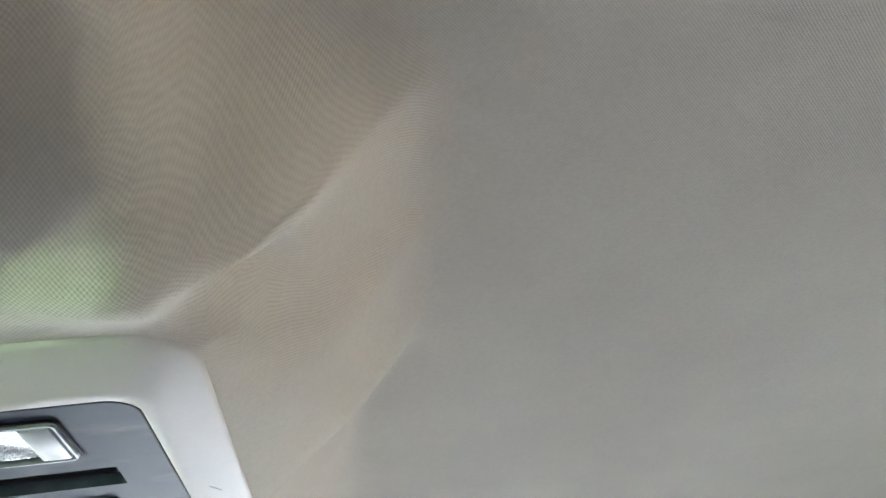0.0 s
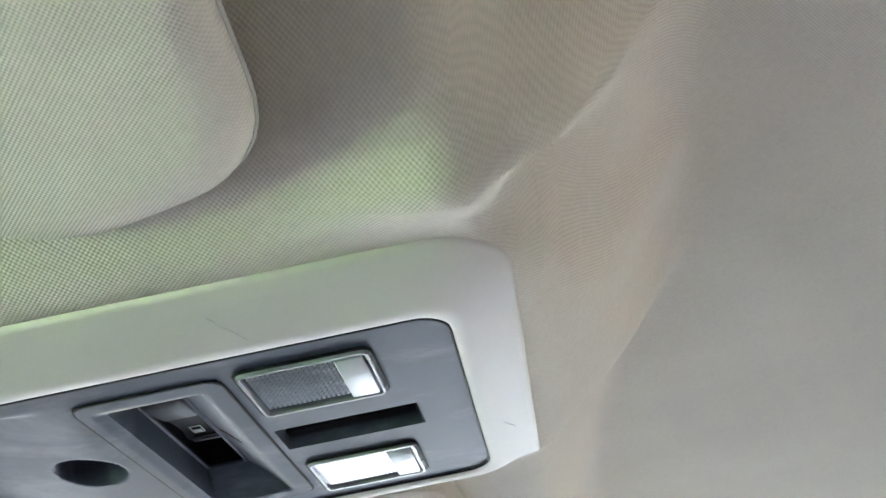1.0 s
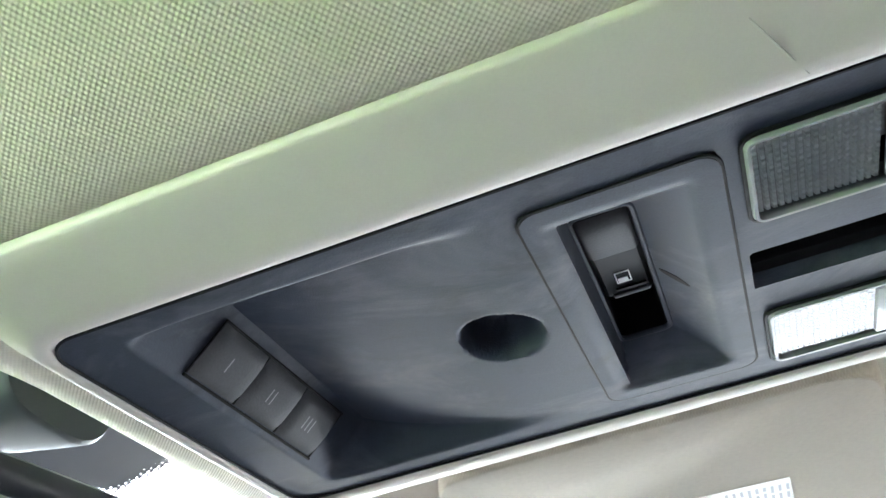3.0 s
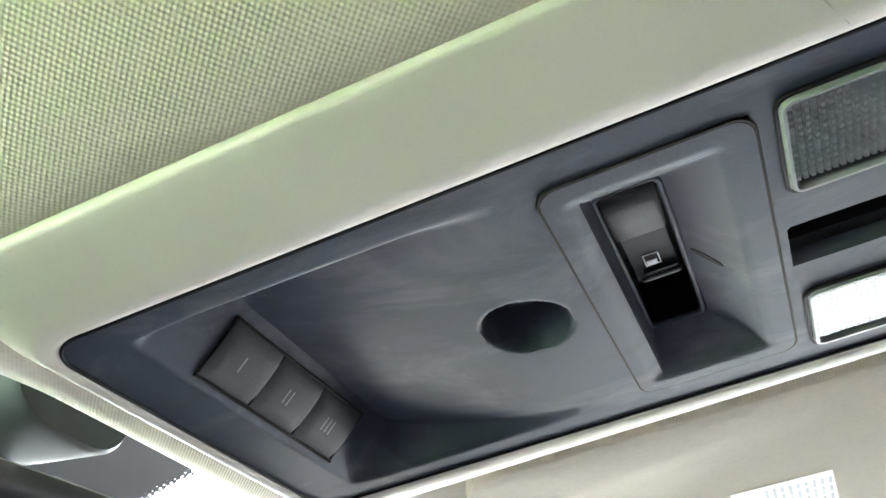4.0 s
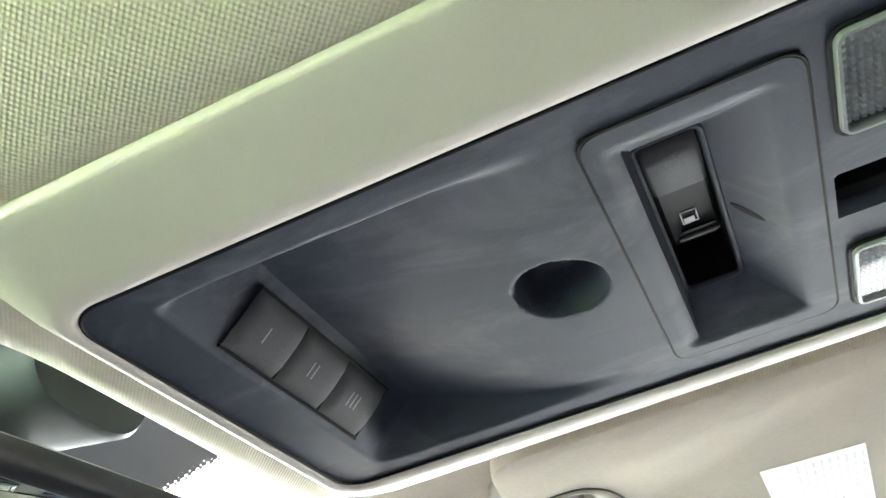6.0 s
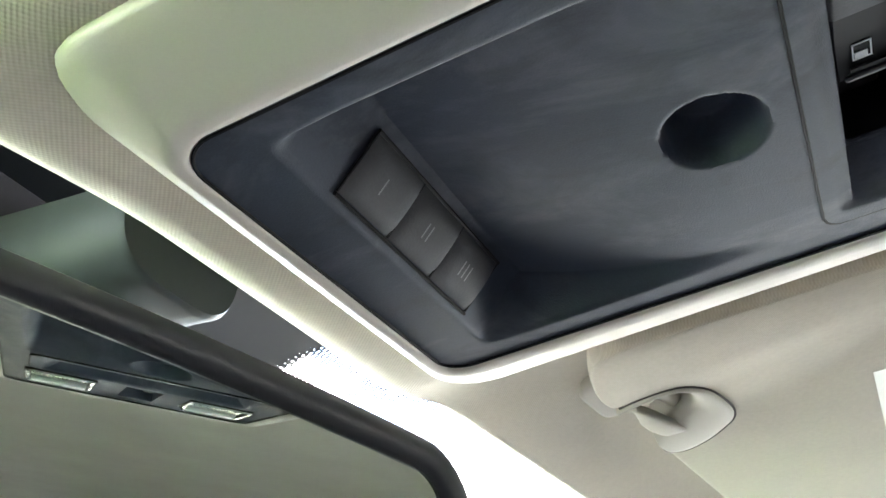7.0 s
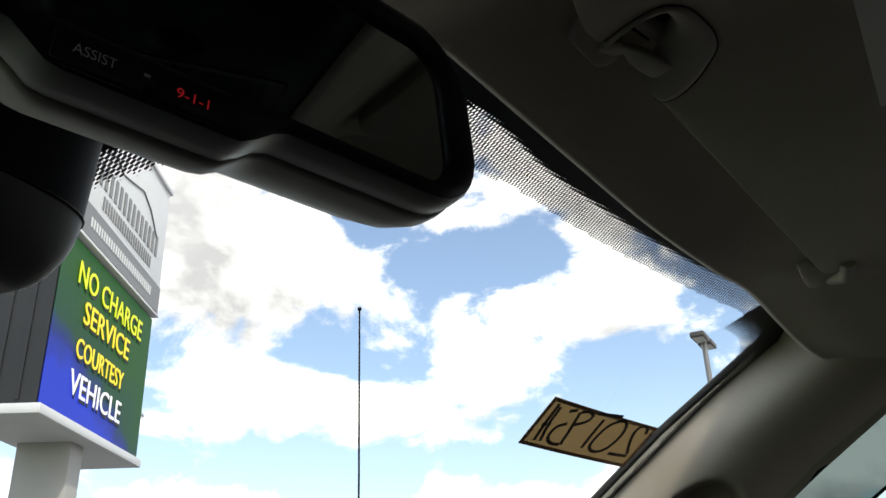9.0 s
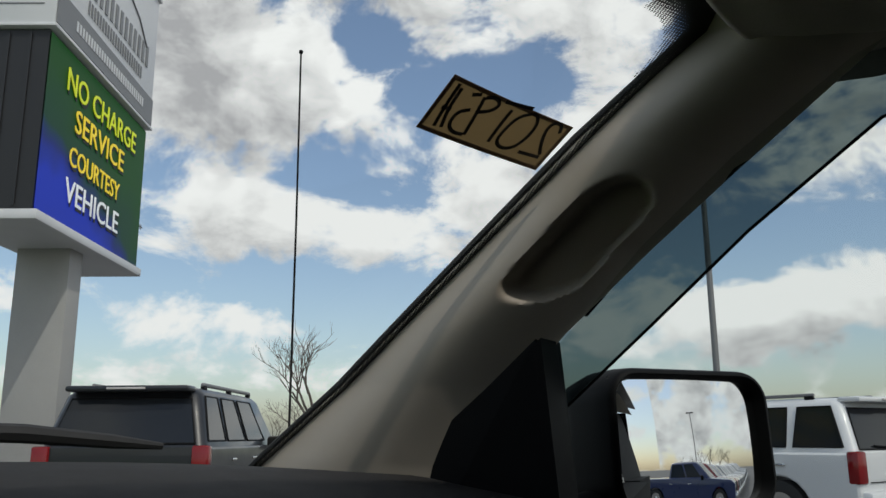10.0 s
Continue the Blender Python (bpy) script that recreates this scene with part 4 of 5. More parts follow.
# ---- sun visors ----
def inset(poly, d):
    """A closed outline moved inwards by d."""
    out, n = [], len(poly)
    for i in range(n):
        a, b, c = Vector(poly[i - 1]), Vector(poly[i]), Vector(poly[(i + 1) % n])
        e1, e2 = (b - a).normalized(), (c - b).normalized()
        t = (e1 + e2).normalized()
        out.append((b.x - t.y * d, b.y + t.x * d))
    return out


def round_poly(corners, n=7):
    """Corners (x, y, radius), anticlockwise, as a smooth outline."""
    pts, m = [], len(corners)
    for i in range(m):
        p, q, s = Vector(corners[i - 1][:2]), Vector(corners[i][:2]), Vector(corners[(i + 1) % m][:2])
        r = corners[i][2]
        a, b = q + (p - q).normalized() * r, q + (s - q).normalized() * r
        for k in range(n + 1):
            f = k / n
            pts.append(tuple((1 - f) ** 2 * a + 2 * f * (1 - f) * q + f * f * b))
    return pts


def visor_under(x, y, low):
    drop = 0.11 * (0.09 - y) if x < 0 else 0.0
    return roof_base(0.3, y) - 0.0015 - 0.80 * low - drop


def build_visor(side):
    top = thing("sun_visor", "beige cloth sun visor folded up against the headliner", "sun visor", group="sun visors")
    if side > 0:
        corners = [(0.098, -0.079, 0.020), (0.53, -0.112, 0.03), (0.545, 0.008, 0.010), (0.512, 0.012, 0.008), (0.500, 0.044, 0.010), (0.2110, 0.0796, 0.005),
                   (0.2030, 0.0640, 0.006), (0.1830, 0.0520, 0.008), (0.1600, 0.0540, 0.006), (0.1580, 0.0720, 0.004), (0.1600, 0.0880, 0.0040), (0.1480, 0.0905, 0.0065), (0.114, 0.0855, 0.018)]
    else:
        corners = [(-0.0935, 0.0900, 0.016), (-0.565, 0.046, 0.02), (-0.565, -0.083, 0.03), (-0.121, -0.0750, 0.022), (-0.0985, -0.020, 0.030)]
    poly = round_poly(corners)
    area = sum(a[0] * b[1] - b[0] * a[1] for a, b in zip(poly, poly[1:] + poly[:1]))
    if area < 0:
        poly.reverse()
    rings = []
    tight = 0.17 if side > 0 else 1.0
    for d, low in ((0.007, 0.0), (0.0022, 0.0010), (0.0004, 0.0040), (0.0, 0.0075), (0.0008, 0.0115), (0.0030, 0.0143), (0.0065, 0.0156), (0.011, 0.0160)):
        d *= tight
        rings.append([(x, y, visor_under(x, y, low)) for x, y in inset(poly, d)])
    verts, faces = loft(rings)
    # underside skin as a fan of shrinking copies keeps the cloth taut and slightly full
    body = piece("visor_body", verts, faces + [tuple(range(len(verts) - len(poly), len(verts)))], VISOR_CLOTH, top, angle=60)
    if side < 0:
        piece("edge_seam", *tube([(x, y, visor_under(x, y, 0.0072)) for x, y in inset(poly, -0.0001)], 0.0006, 5), VISOR_PLASTIC, top, "sewn seam along the edge")
        return
    # plastic cup round the notch
    inner = [(0.1645, 0.0850), (0.1612, 0.0785), (0.1585, 0.0705), (0.1568, 0.0645), (0.1585, 0.0603), (0.1625, 0.0588), (0.1675, 0.0582), (0.1725, 0.0592), (0.1760, 0.0635), (0.1790, 0.0680), (0.1825, 0.0715), (0.1870, 0.0755), (0.1910, 0.0795)]
    outer = [(0.1600, 0.0862), (0.1564, 0.0787), (0.1535, 0.0674), (0.1539, 0.0586), (0.1600, 0.0515), (0.1690, 0.0480), (0.1826, 0.0455), (0.1930, 0.0468), (0.2010, 0.0520), (0.2100, 0.0600), (0.2165, 0.0700), (0.2155, 0.0775), (0.2077, 0.0797)]

    def bow(pts, f):
        """A smooth way through points."""
        n = len(pts) - 1
        k = min(int(f * n), n - 1)
        g = f * n - k
        p0, p1, p2, p3 = [Vector(pts[min(max(k + i, 0), n)]) for i in (-1, 0, 1, 2)]
        return 0.5 * (2 * p1 + (p2 - p0) * g + (2 * p0 - 5 * p1 + 4 * p2 - p3) * g * g + (3 * p1 - p0 - 3 * p2 + p3) * g ** 3)

    rows = []
    for across, low in ((-0.02, 0.000), (-0.015, 0.0060), (0.0, 0.0110), (0.06, 0.0140), (0.20, 0.0160), (0.42, 0.0172), (0.62, 0.0177), (0.85, 0.0176), (0.97, 0.0168), (1.0, 0.0150)):
        row = []
        for i in range(41):
            p = bow(inner, i / 40).lerp(bow(outer, i / 40), across)
            row.append((p.x, p.y, visor_under(p.x, p.y, low)))
        rows.append(row)
    piece("notch_cup", *sheet(rows), VISOR_PLASTIC, top, "smooth beige plastic cup round the notch", angle=70)
    # dark sheet across the notch: paints the shade above the visor
    floor = [bow(inner, i / 40) for i in range(3, 35)]
    piece("cup_shade", [(p.x, p.y, visor_under(p.x, p.y, 0.0040)) for p in floor], [tuple(range(len(floor)))], TRIM_GREY, top, "dark sheet painting the shade in the hollow behind the rod", smooth=False)
    seam = [bow(outer, i / 40) for i in range(1, 40)]
    piece("cup_seam", *tube([(p.x, p.y, visor_under(p.x, p.y, 0.0158)) for p in seam], 0.0007, 5), surface("dark seam", (0.05, 0.045, 0.04), 0.9, bump=0), top)
    rod = [(0.155, 0.0735), (0.166, 0.0705), (0.178, 0.0672), (0.190, 0.0640), (0.205, 0.0600)]
    piece("pivot_rod", *tube([(x, y, visor_under(x, y, 0.0055)) for x, y in rod], 0.0042, 12), VISOR_PLASTIC, top)
    # label with printed lines
    def lay(x, y, lift):
        return (x, y, visor_under(x, y, 0.0160 + lift))
    piece("label", [lay(x, y, 0.0004) for x, y in ((0.178, -0.046), (0.290, -0.050), (0.292, -0.010), (0.181, -0.006))], [(0, 1, 2, 3)], LABEL_PAPER, top, "pale warning label with small print", smooth=False)
    rnd = random.Random(5)
    for k in range(9):
        y = -0.0200 - 0.0031 * k
        x = 0.184
        while x < 0.276:
            w = rnd.uniform(0.004, 0.012)
            piece("print_line", [lay(a, b, 0.0007) for a, b in ((x, y - 0.0006), (x + w, y - 0.0006), (x + w, y + 0.0006), (x, y + 0.0006))], [(0, 1, 2, 3)], GREY_MARK, top, smooth=False)
            x += w + 0.0025


build_visor(1)
build_visor(-1)


def build_visor_clip():
    top = thing("visor_clip", "beige plastic clip on the headliner holding the visor rod", "visor clip")
    plate = round_poly([(0.1480, 0.0880, 0.004), (0.1680, 0.0800, 0.006), (0.1885, 0.0840, 0.004), (0.1880, 0.0975, 0.008), (0.1560, 0.1010, 0.007)])
    rings = []
    for d, low in ((0.0, -0.002), (0.0, 0.0022), (0.0006, 0.0034), (0.0020, 0.0040), (0.0050, 0.0041)):
        rings.append([(x, y, roof_z(x, y) - low) for x, y in inset(plate, d)])
    piece("base_plate", *loft(rings, False, True), VISOR_PLASTIC, top, "smooth wing-shaped base plate", angle=60)
    spine = ((0.1790, 0.0905, 0.0015, 0.0056), (0.1750, 0.0850, 0.0070, 0.0048), (0.1725, 0.0808, 0.0122, 0.0042), (0.1765, 0.0772, 0.0150, 0.0048), (0.1840, 0.0745, 0.0156, 0.0055), (0.1905, 0.0722, 0.0152, 0.0056), (0.1945, 0.0708, 0.0146, 0.0056), (0.1958, 0.0703, 0.0136, 0.0052))
    rings = []
    for i, (x, y, low, half) in enumerate(spine):
        p, q = spine[max(i - 1, 0)], spine[min(i + 1, len(spine) - 1)]
        d = Vector((q[0] - p[0], q[1] - p[1])).normalized()
        n = Vector((-d.y, d.x))
        z = visor_under(x, y, low)
        rings.append([(x + n.x * half * a, y + n.y * half * a, z + 0.0020 * b) for a, b in ((1, 0.5), (1, -0.4), (0.88, -0.85), (0.66, -1), (-0.66, -1), (-0.88, -0.85), (-1, -0.4), (-1, 0.5), (-0.8, 1), (0.8, 1))])
    piece("hook", *loft(rings, True, True), VISOR_PLASTIC, top, "rounded hook under the rod", angle=45)
    end = thing("visor_pivot", "beige plastic pivot bracket at the outer end of the visor", "visor bracket")
    z = roof_z(0.54, 0.045)
    part("bracket", slab(0.05, 0.030, 0.014, 0.006, at=(0.52, 0.045, z - 0.002)), VISOR_PLASTIC, end)
    piece("pivot_arm", *tube([(0.53, 0.040, z - 0.006), (0.515, 0.030, z - 0.012), (0.49, 0.026, z - 0.010)], 0.006, 10), VISOR_PLASTIC, end)


build_visor_clip()


# ---- paper note on the glass ----
def build_note():
    top = thing("paper_note", "brown paper note stuck to the windshield, handwriting showing through", "note")
    tl, tr, br, bl = [Vector(p) for p in ((0.597, 0.4304), (0.738, 0.449), (0.748, 0.4996), (0.610, 0.4834))]

    def at(s, t, inside):
        p = tl.lerp(tr, s).lerp(bl.lerp(br, s), t)
        return on_glass(p.x, p.y, inside)

    def grid(inside):
        return [[at(i / 8, j / 3, inside) for i in range(9)] for j in range(4)]
    a = sheet(grid(0.0022))
    piece("paper", *a, KRAFT, top)
    strokes = [[(0.10, 0.87), (0.08, 0.53), (0.07, 0.09)],
               [(0.15, 0.85), (0.11, 0.52), (0.10, 0.14)],
               [(0.06, 0.54), (0.13, 0.51)],
               [(0.25, 0.40), (0.18, 0.51), (0.18, 0.75), (0.24, 0.86), (0.32, 0.83)],
               [(0.33, 0.83), (0.31, 0.48), (0.28, 0.12)],
               [(0.19, 0.17), (0.25, 0.10)],
               [(0.29, 0.12), (0.35, 0.05), (0.41, 0.12), (0.39, 0.28), (0.29, 0.41)],
               [(0.52, 0.79), (0.51, 0.45), (0.51, 0.13)],
               [(0.43, 0.05), (0.64, -0.03)],
               [(0.66, 0.05), (0.58, 0.21), (0.56, 0.56), (0.57, 0.74), (0.63, 0.82), (0.71, 0.75), (0.75, 0.51), (0.75, 0.23), (0.71, 0.05), (0.66, 0.05)],
               [(0.94, 0.19), (0.91, 0.03), (0.85, 0.04), (0.83, 0.20), (0.87, 0.46), (0.93, 0.69)],
               [(0.77, 0.77), (0.94, 0.74)]]
    for j0, j1, i0, i1 in ((0.0, 0.075, 0.0, 1.0), (0.925, 1.0, 0.0, 1.0), (0.075, 0.925, 0.0, 0.028), (0.075, 0.925, 0.972, 1.0)):
        edge = [[at(i0 + (i1 - i0) * k / 8, j, 0.0026) for k in range(9)] for j in (j0, j1)]
        piece("folded_edge", *sheet(edge), KRAFT_FOLD, top, smooth=False)
    for line in strokes:
        for _ in range(2 if len(line) > 2 else 0):      # round the pen's corners
            cut = [line[0]]
            for (s0, t0), (s1, t1) in zip(line, line[1:]):
                cut += [(s0 * 0.75 + s1 * 0.25, t0 * 0.75 + t1 * 0.25), (s0 * 0.25 + s1 * 0.75, t0 * 0.25 + t1 * 0.75)]
            line = cut + [line[-1]]
        rows = [[], []]
        for k, (s, t) in enumerate(line):
            p, q = Vector(line[max(k - 1, 0)]), Vector(line[min(k + 1, len(line) - 1)])
            d = Vector(((q.x - p.x) * 0.15, (q.y - p.y) * 0.055)).normalized()
            off = Vector((-d.y * 0.0019 / 0.15, d.x * 0.0019 / 0.055))
            rows[0].append(at(s - off.x, t - off.y, 0.0030))
            rows[1].append(at(s + off.x, t + off.y, 0.0030))
        piece("pen_stroke", *sheet(rows), INK, top, smooth=False)


build_note()


# ---- outside parts of the truck that show ----
def build_wiper():
    top = thing("windshield_wiper", "black wiper blade resting at the foot of the windshield", "wiper")
    line = [on_glass(x, q, -0.016) for x, q in ((0.20, 0.896), (0.40, 0.901), (0.573, 0.910), (0.66, 0.923), (0.715, 0.932))]
    piece("blade", *tube(line, [0.006, 0.009, 0.010, 0.008, 0.004], 8), RUBBER, top)
    arm = [on_glass(x, q, -0.034) for x, q in ((0.10, 1.06), (0.24, 0.99), (0.38, 0.935), (0.52, 0.912))]
    piece("arm", *tube(arm, [0.010, 0.009, 0.007, 0.006], 8), BLACK, top)
    part("tip", slab(0.06, 0.01, 0.006, 0.002, at=on_glass(0.680, 0.934, -0.022)), surface("grey wiper tip", (0.4, 0.4, 0.4), 0.5, bump=0), top)
    rows = [[on_glass(-0.85 + 0.085 * i, q, -0.02 if q < 1.1 else 0.02) for i in range(21)] for q in (0.995, 1.10, 1.2, 1.3)]
    c = piece("cowl", *sheet(rows), BLACK, thing("cowl_panel", "black plastic cowl at the foot of the windshield", "cowl panel", kind="structure"))
    c.data.materials[0] = RUBBER


build_wiper()


def build_antenna():
    top = thing("antenna", "thin black whip antenna with a small ball tip", "antenna")
    x, y = 1.022, 0.815
    piece("whip", *tube([(x, y, 1.08), (x + 0.001, y, 1.4), (x + 0.002, y, 1.75), (x, y, 2.036)], [0.0022, 0.0019, 0.0017, 0.0015], 8), BLACK, top)
    bm = bmesh.new()
    bmesh.ops.create_uvsphere(bm, u_segments=12, v_segments=8, radius=0.0038, matrix=Matrix.Translation((x, y, 2.037)))
    part("ball_tip", bm, BLACK, top)
    piece("foot", *tube([(x, y, 1.04), (x, y, 1.06), (x, y, 1.085)], [0.016, 0.012, 0.004], 14), BLACK, top)
    fender = part("front_fender", slab(0.35, 1.1, 0.5, 0.06, at=(0.97, 1.05, 0.80), seg=4), surface("dark truck paint", (0.02, 0.022, 0.03), 0.25, bump=0, coat=0.6))
    tagged(fender, "dark painted front fender carrying the antenna", "fender")


build_antenna()




def build_side_mirror():
    m = frame_axes((1.053, 0.219, 1.4015), (0.821, -0.568, 0.0), (-0.568, -0.821, 0.052))
    top = thing("side_mirror", "black plastic door mirror with a large convex glass", "side mirror", m)
    w, h = 0.226, 0.150

    def ring(du, z, r=0.03):
        return [(x, y, z) for x, y in outline(-w / 2 - du, w / 2 + du, -h / 2 - du, h / 2 + du, r + max(du, -0.02), 8)]
    rim = [ring(-0.004, -0.012), ring(0.0, 0.001), ring(0.003, 0.005), ring(0.007, 0.004), ring(0.010, -0.004), ring(0.012, -0.03), ring(0.012, -0.07), ring(0.004, -0.11), ring(-0.025, -0.14)]
    piece("housing", *loft(rim, False, True), BLACK, top, "black grained housing", angle=60)
    rows = []
    for j in range(17):
        y = -h / 2 + h * j / 16
        rows.append([(-w / 2 + w * i / 16, y, -0.004 - ((-w / 2 + w * i / 16) ** 2 + y * y) / (2 * 1.15)) for i in range(17)])
    silver = bpy.data.materials.new("side mirror silver")
    silver.use_nodes = True
    b = silver.node_tree.nodes["Principled BSDF"]
    b.inputs["Base Color"].default_value = (0.86, 0.87, 0.88, 1)
    b.inputs["Metallic"].default_value, b.inputs["Roughness"].default_value = 1.0, 0.005
    piece("mirror_glass", *sheet(rows), silver, top, "convex mirror glass", angle=180)
    foot = tube([(0.84, 0.38, 1.27), (0.92, 0.36, 1.29), (1.0, 0.31, 1.31)], [0.05, 0.045, 0.04], 16)
    f = piece("arm", *foot, BLACK, top)
    f.matrix_basis = m.inverted()
    return top


build_side_mirror()

# ---- outside: ground, sign, vehicles, trees, lamps ----
ASPHALT = surface("asphalt", (0.14, 0.138, 0.135), 0.9, vary=0.12, scale=0.35, fine=40, bump=0.3)
SIGN_WHITE = surface("white sign enamel", (0.62, 0.63, 0.64), 0.45, vary=0.04, scale=1.5, fine=60, bump=0)
SIGN_GREY = surface("grey sign enamel", (0.19, 0.195, 0.20), 0.5, vary=0.04, scale=1.5, fine=60, bump=0)
SIGN_DARK = surface("dark sign flank", (0.014, 0.0145, 0.016), 0.5, vary=0.08, scale=2, fine=60, bump=0)
POST_GREY = surface("grey post paint", (0.34, 0.335, 0.32), 0.6, vary=0.05, scale=1.5, fine=60, bump=0.05)
CAR_GLASS = surface("dark car glass", (0.015, 0.018, 0.022), 0.09, vary=0.02, bump=0, spec=0.35)
CHROME = surface("chrome", (0.7, 0.7, 0.7), 0.15, metal=1.0, vary=0.02, bump=0)
TAIL_RED = surface("red lamp lens", (0.20, 0.006, 0.008), 0.15, vary=0.1, scale=20, bump=0)
BARK = surface("grey bark", (0.10, 0.085, 0.07), 0.9, vary=0.15, scale=8, fine=200, bump=0.3)
STEEL = surface("galvanised steel", (0.22, 0.22, 0.22), 0.5, metal=0.5, vary=0.05, scale=3, bump=0)
GRASS = surface("mown grass", (0.11, 0.21, 0.045), 0.9, vary=0.2, scale=1.2, fine=90, bump=0.5)


def ground_z(x, y):
    r = math.hypot(x, y)
    rise = 0.16 * smooth01((x - 3.5) / 4) * smooth01((y + 8) / 6)
    return (-0.0119 * x + 0.0118 * y + rise) * (1 - smooth01((r - 20) / 40)) - 0.25 * smooth01((r - 60) / 200)


def build_ground():
    rows = []
    for r in (0.01, 2, 4, 7, 10, 14, 19, 25, 32, 42, 60, 100, 200, 500, 1500, 4000):
        rows.append([(r * math.cos(a), r * math.sin(a), ground_z(r * math.cos(a), r * math.sin(a))) for a in [2 * math.pi * i / 64 for i in range(64)]])
    tagged(piece("ground", *loft(rows, True), ASPHALT, angle=180), "grey asphalt car lot reaching the horizon", "ground", kind="structure")


build_ground()


def build_verge():
    """Unseen lawn ahead on the driver's side, added for its green bounce light."""
    rows = []
    for y in (2.2, 2.28, 4.0, 7.0, 11.0, 18.0, 30.0):
        rows.append([(x, y, ground_z(x, y) + (0.03 if y > 2.25 else -0.02)) for x in [-24 + 0.75 * i for i in range(31)]])
    tagged(piece("lawn", *sheet(rows), GRASS, angle=180), "mown green lawn, unseen, added to bounce green light into the cab", "lawn", kind="stuff")


build_verge()


def led_material():
    """A lit display: green above, blue below, drifting softly."""
    m = bpy.data.materials.new("lit display")
    m.use_nodes = True
    nt = m.node_tree
    b = nt.nodes["Principled BSDF"]
    coord = nt.nodes.new("ShaderNodeTexCoord")
    sep = nt.nodes.new("ShaderNodeSeparateXYZ")
    link(nt, coord.outputs["Object"], sep.inputs[0])
    nz = node(nt, "ShaderNodeTexNoise", Scale=0.9, Detail=2.0)
    link(nt, coord.outputs["Object"], nz.inputs["Vector"])
    h = maths(nt, "ADD", maths(nt, "MULTIPLY", sep.outputs[2], 0.30), maths(nt, "MULTIPLY", sep.outputs[0], 0.09))
    h = maths(nt, "ADD", h, maths(nt, "MULTIPLY", maths(nt, "SUBTRACT", nz.outputs[0], 0.5), 0.5))
    ramp = nt.nodes.new("ShaderNodeValToRGB")
    e = ramp.color_ramp.elements
    e[0].position, e[0].color = -0.0, (0.006, 0.05, 0.80, 1)
    e[1].position, e[1].color = 0.50, (0.004, 0.105, 0.006, 1)
    mid = e.new(0.14)
    mid.color = (0.006, 0.03, 0.30, 1)
    mid2 = e.new(0.25)
    mid2.color = (0.005, 0.08, 0.04, 1)
    link(nt, h, ramp.inputs[0])
    b.inputs["Base Color"].default_value = (0.02, 0.02, 0.02, 1)
    link(nt, ramp.outputs[0], b.inputs["Emission Color"])
    b.inputs["Specular IOR Level"].default_value = 0.1
    b.inputs["Emission Strength"].default_value = 0.75
    return m


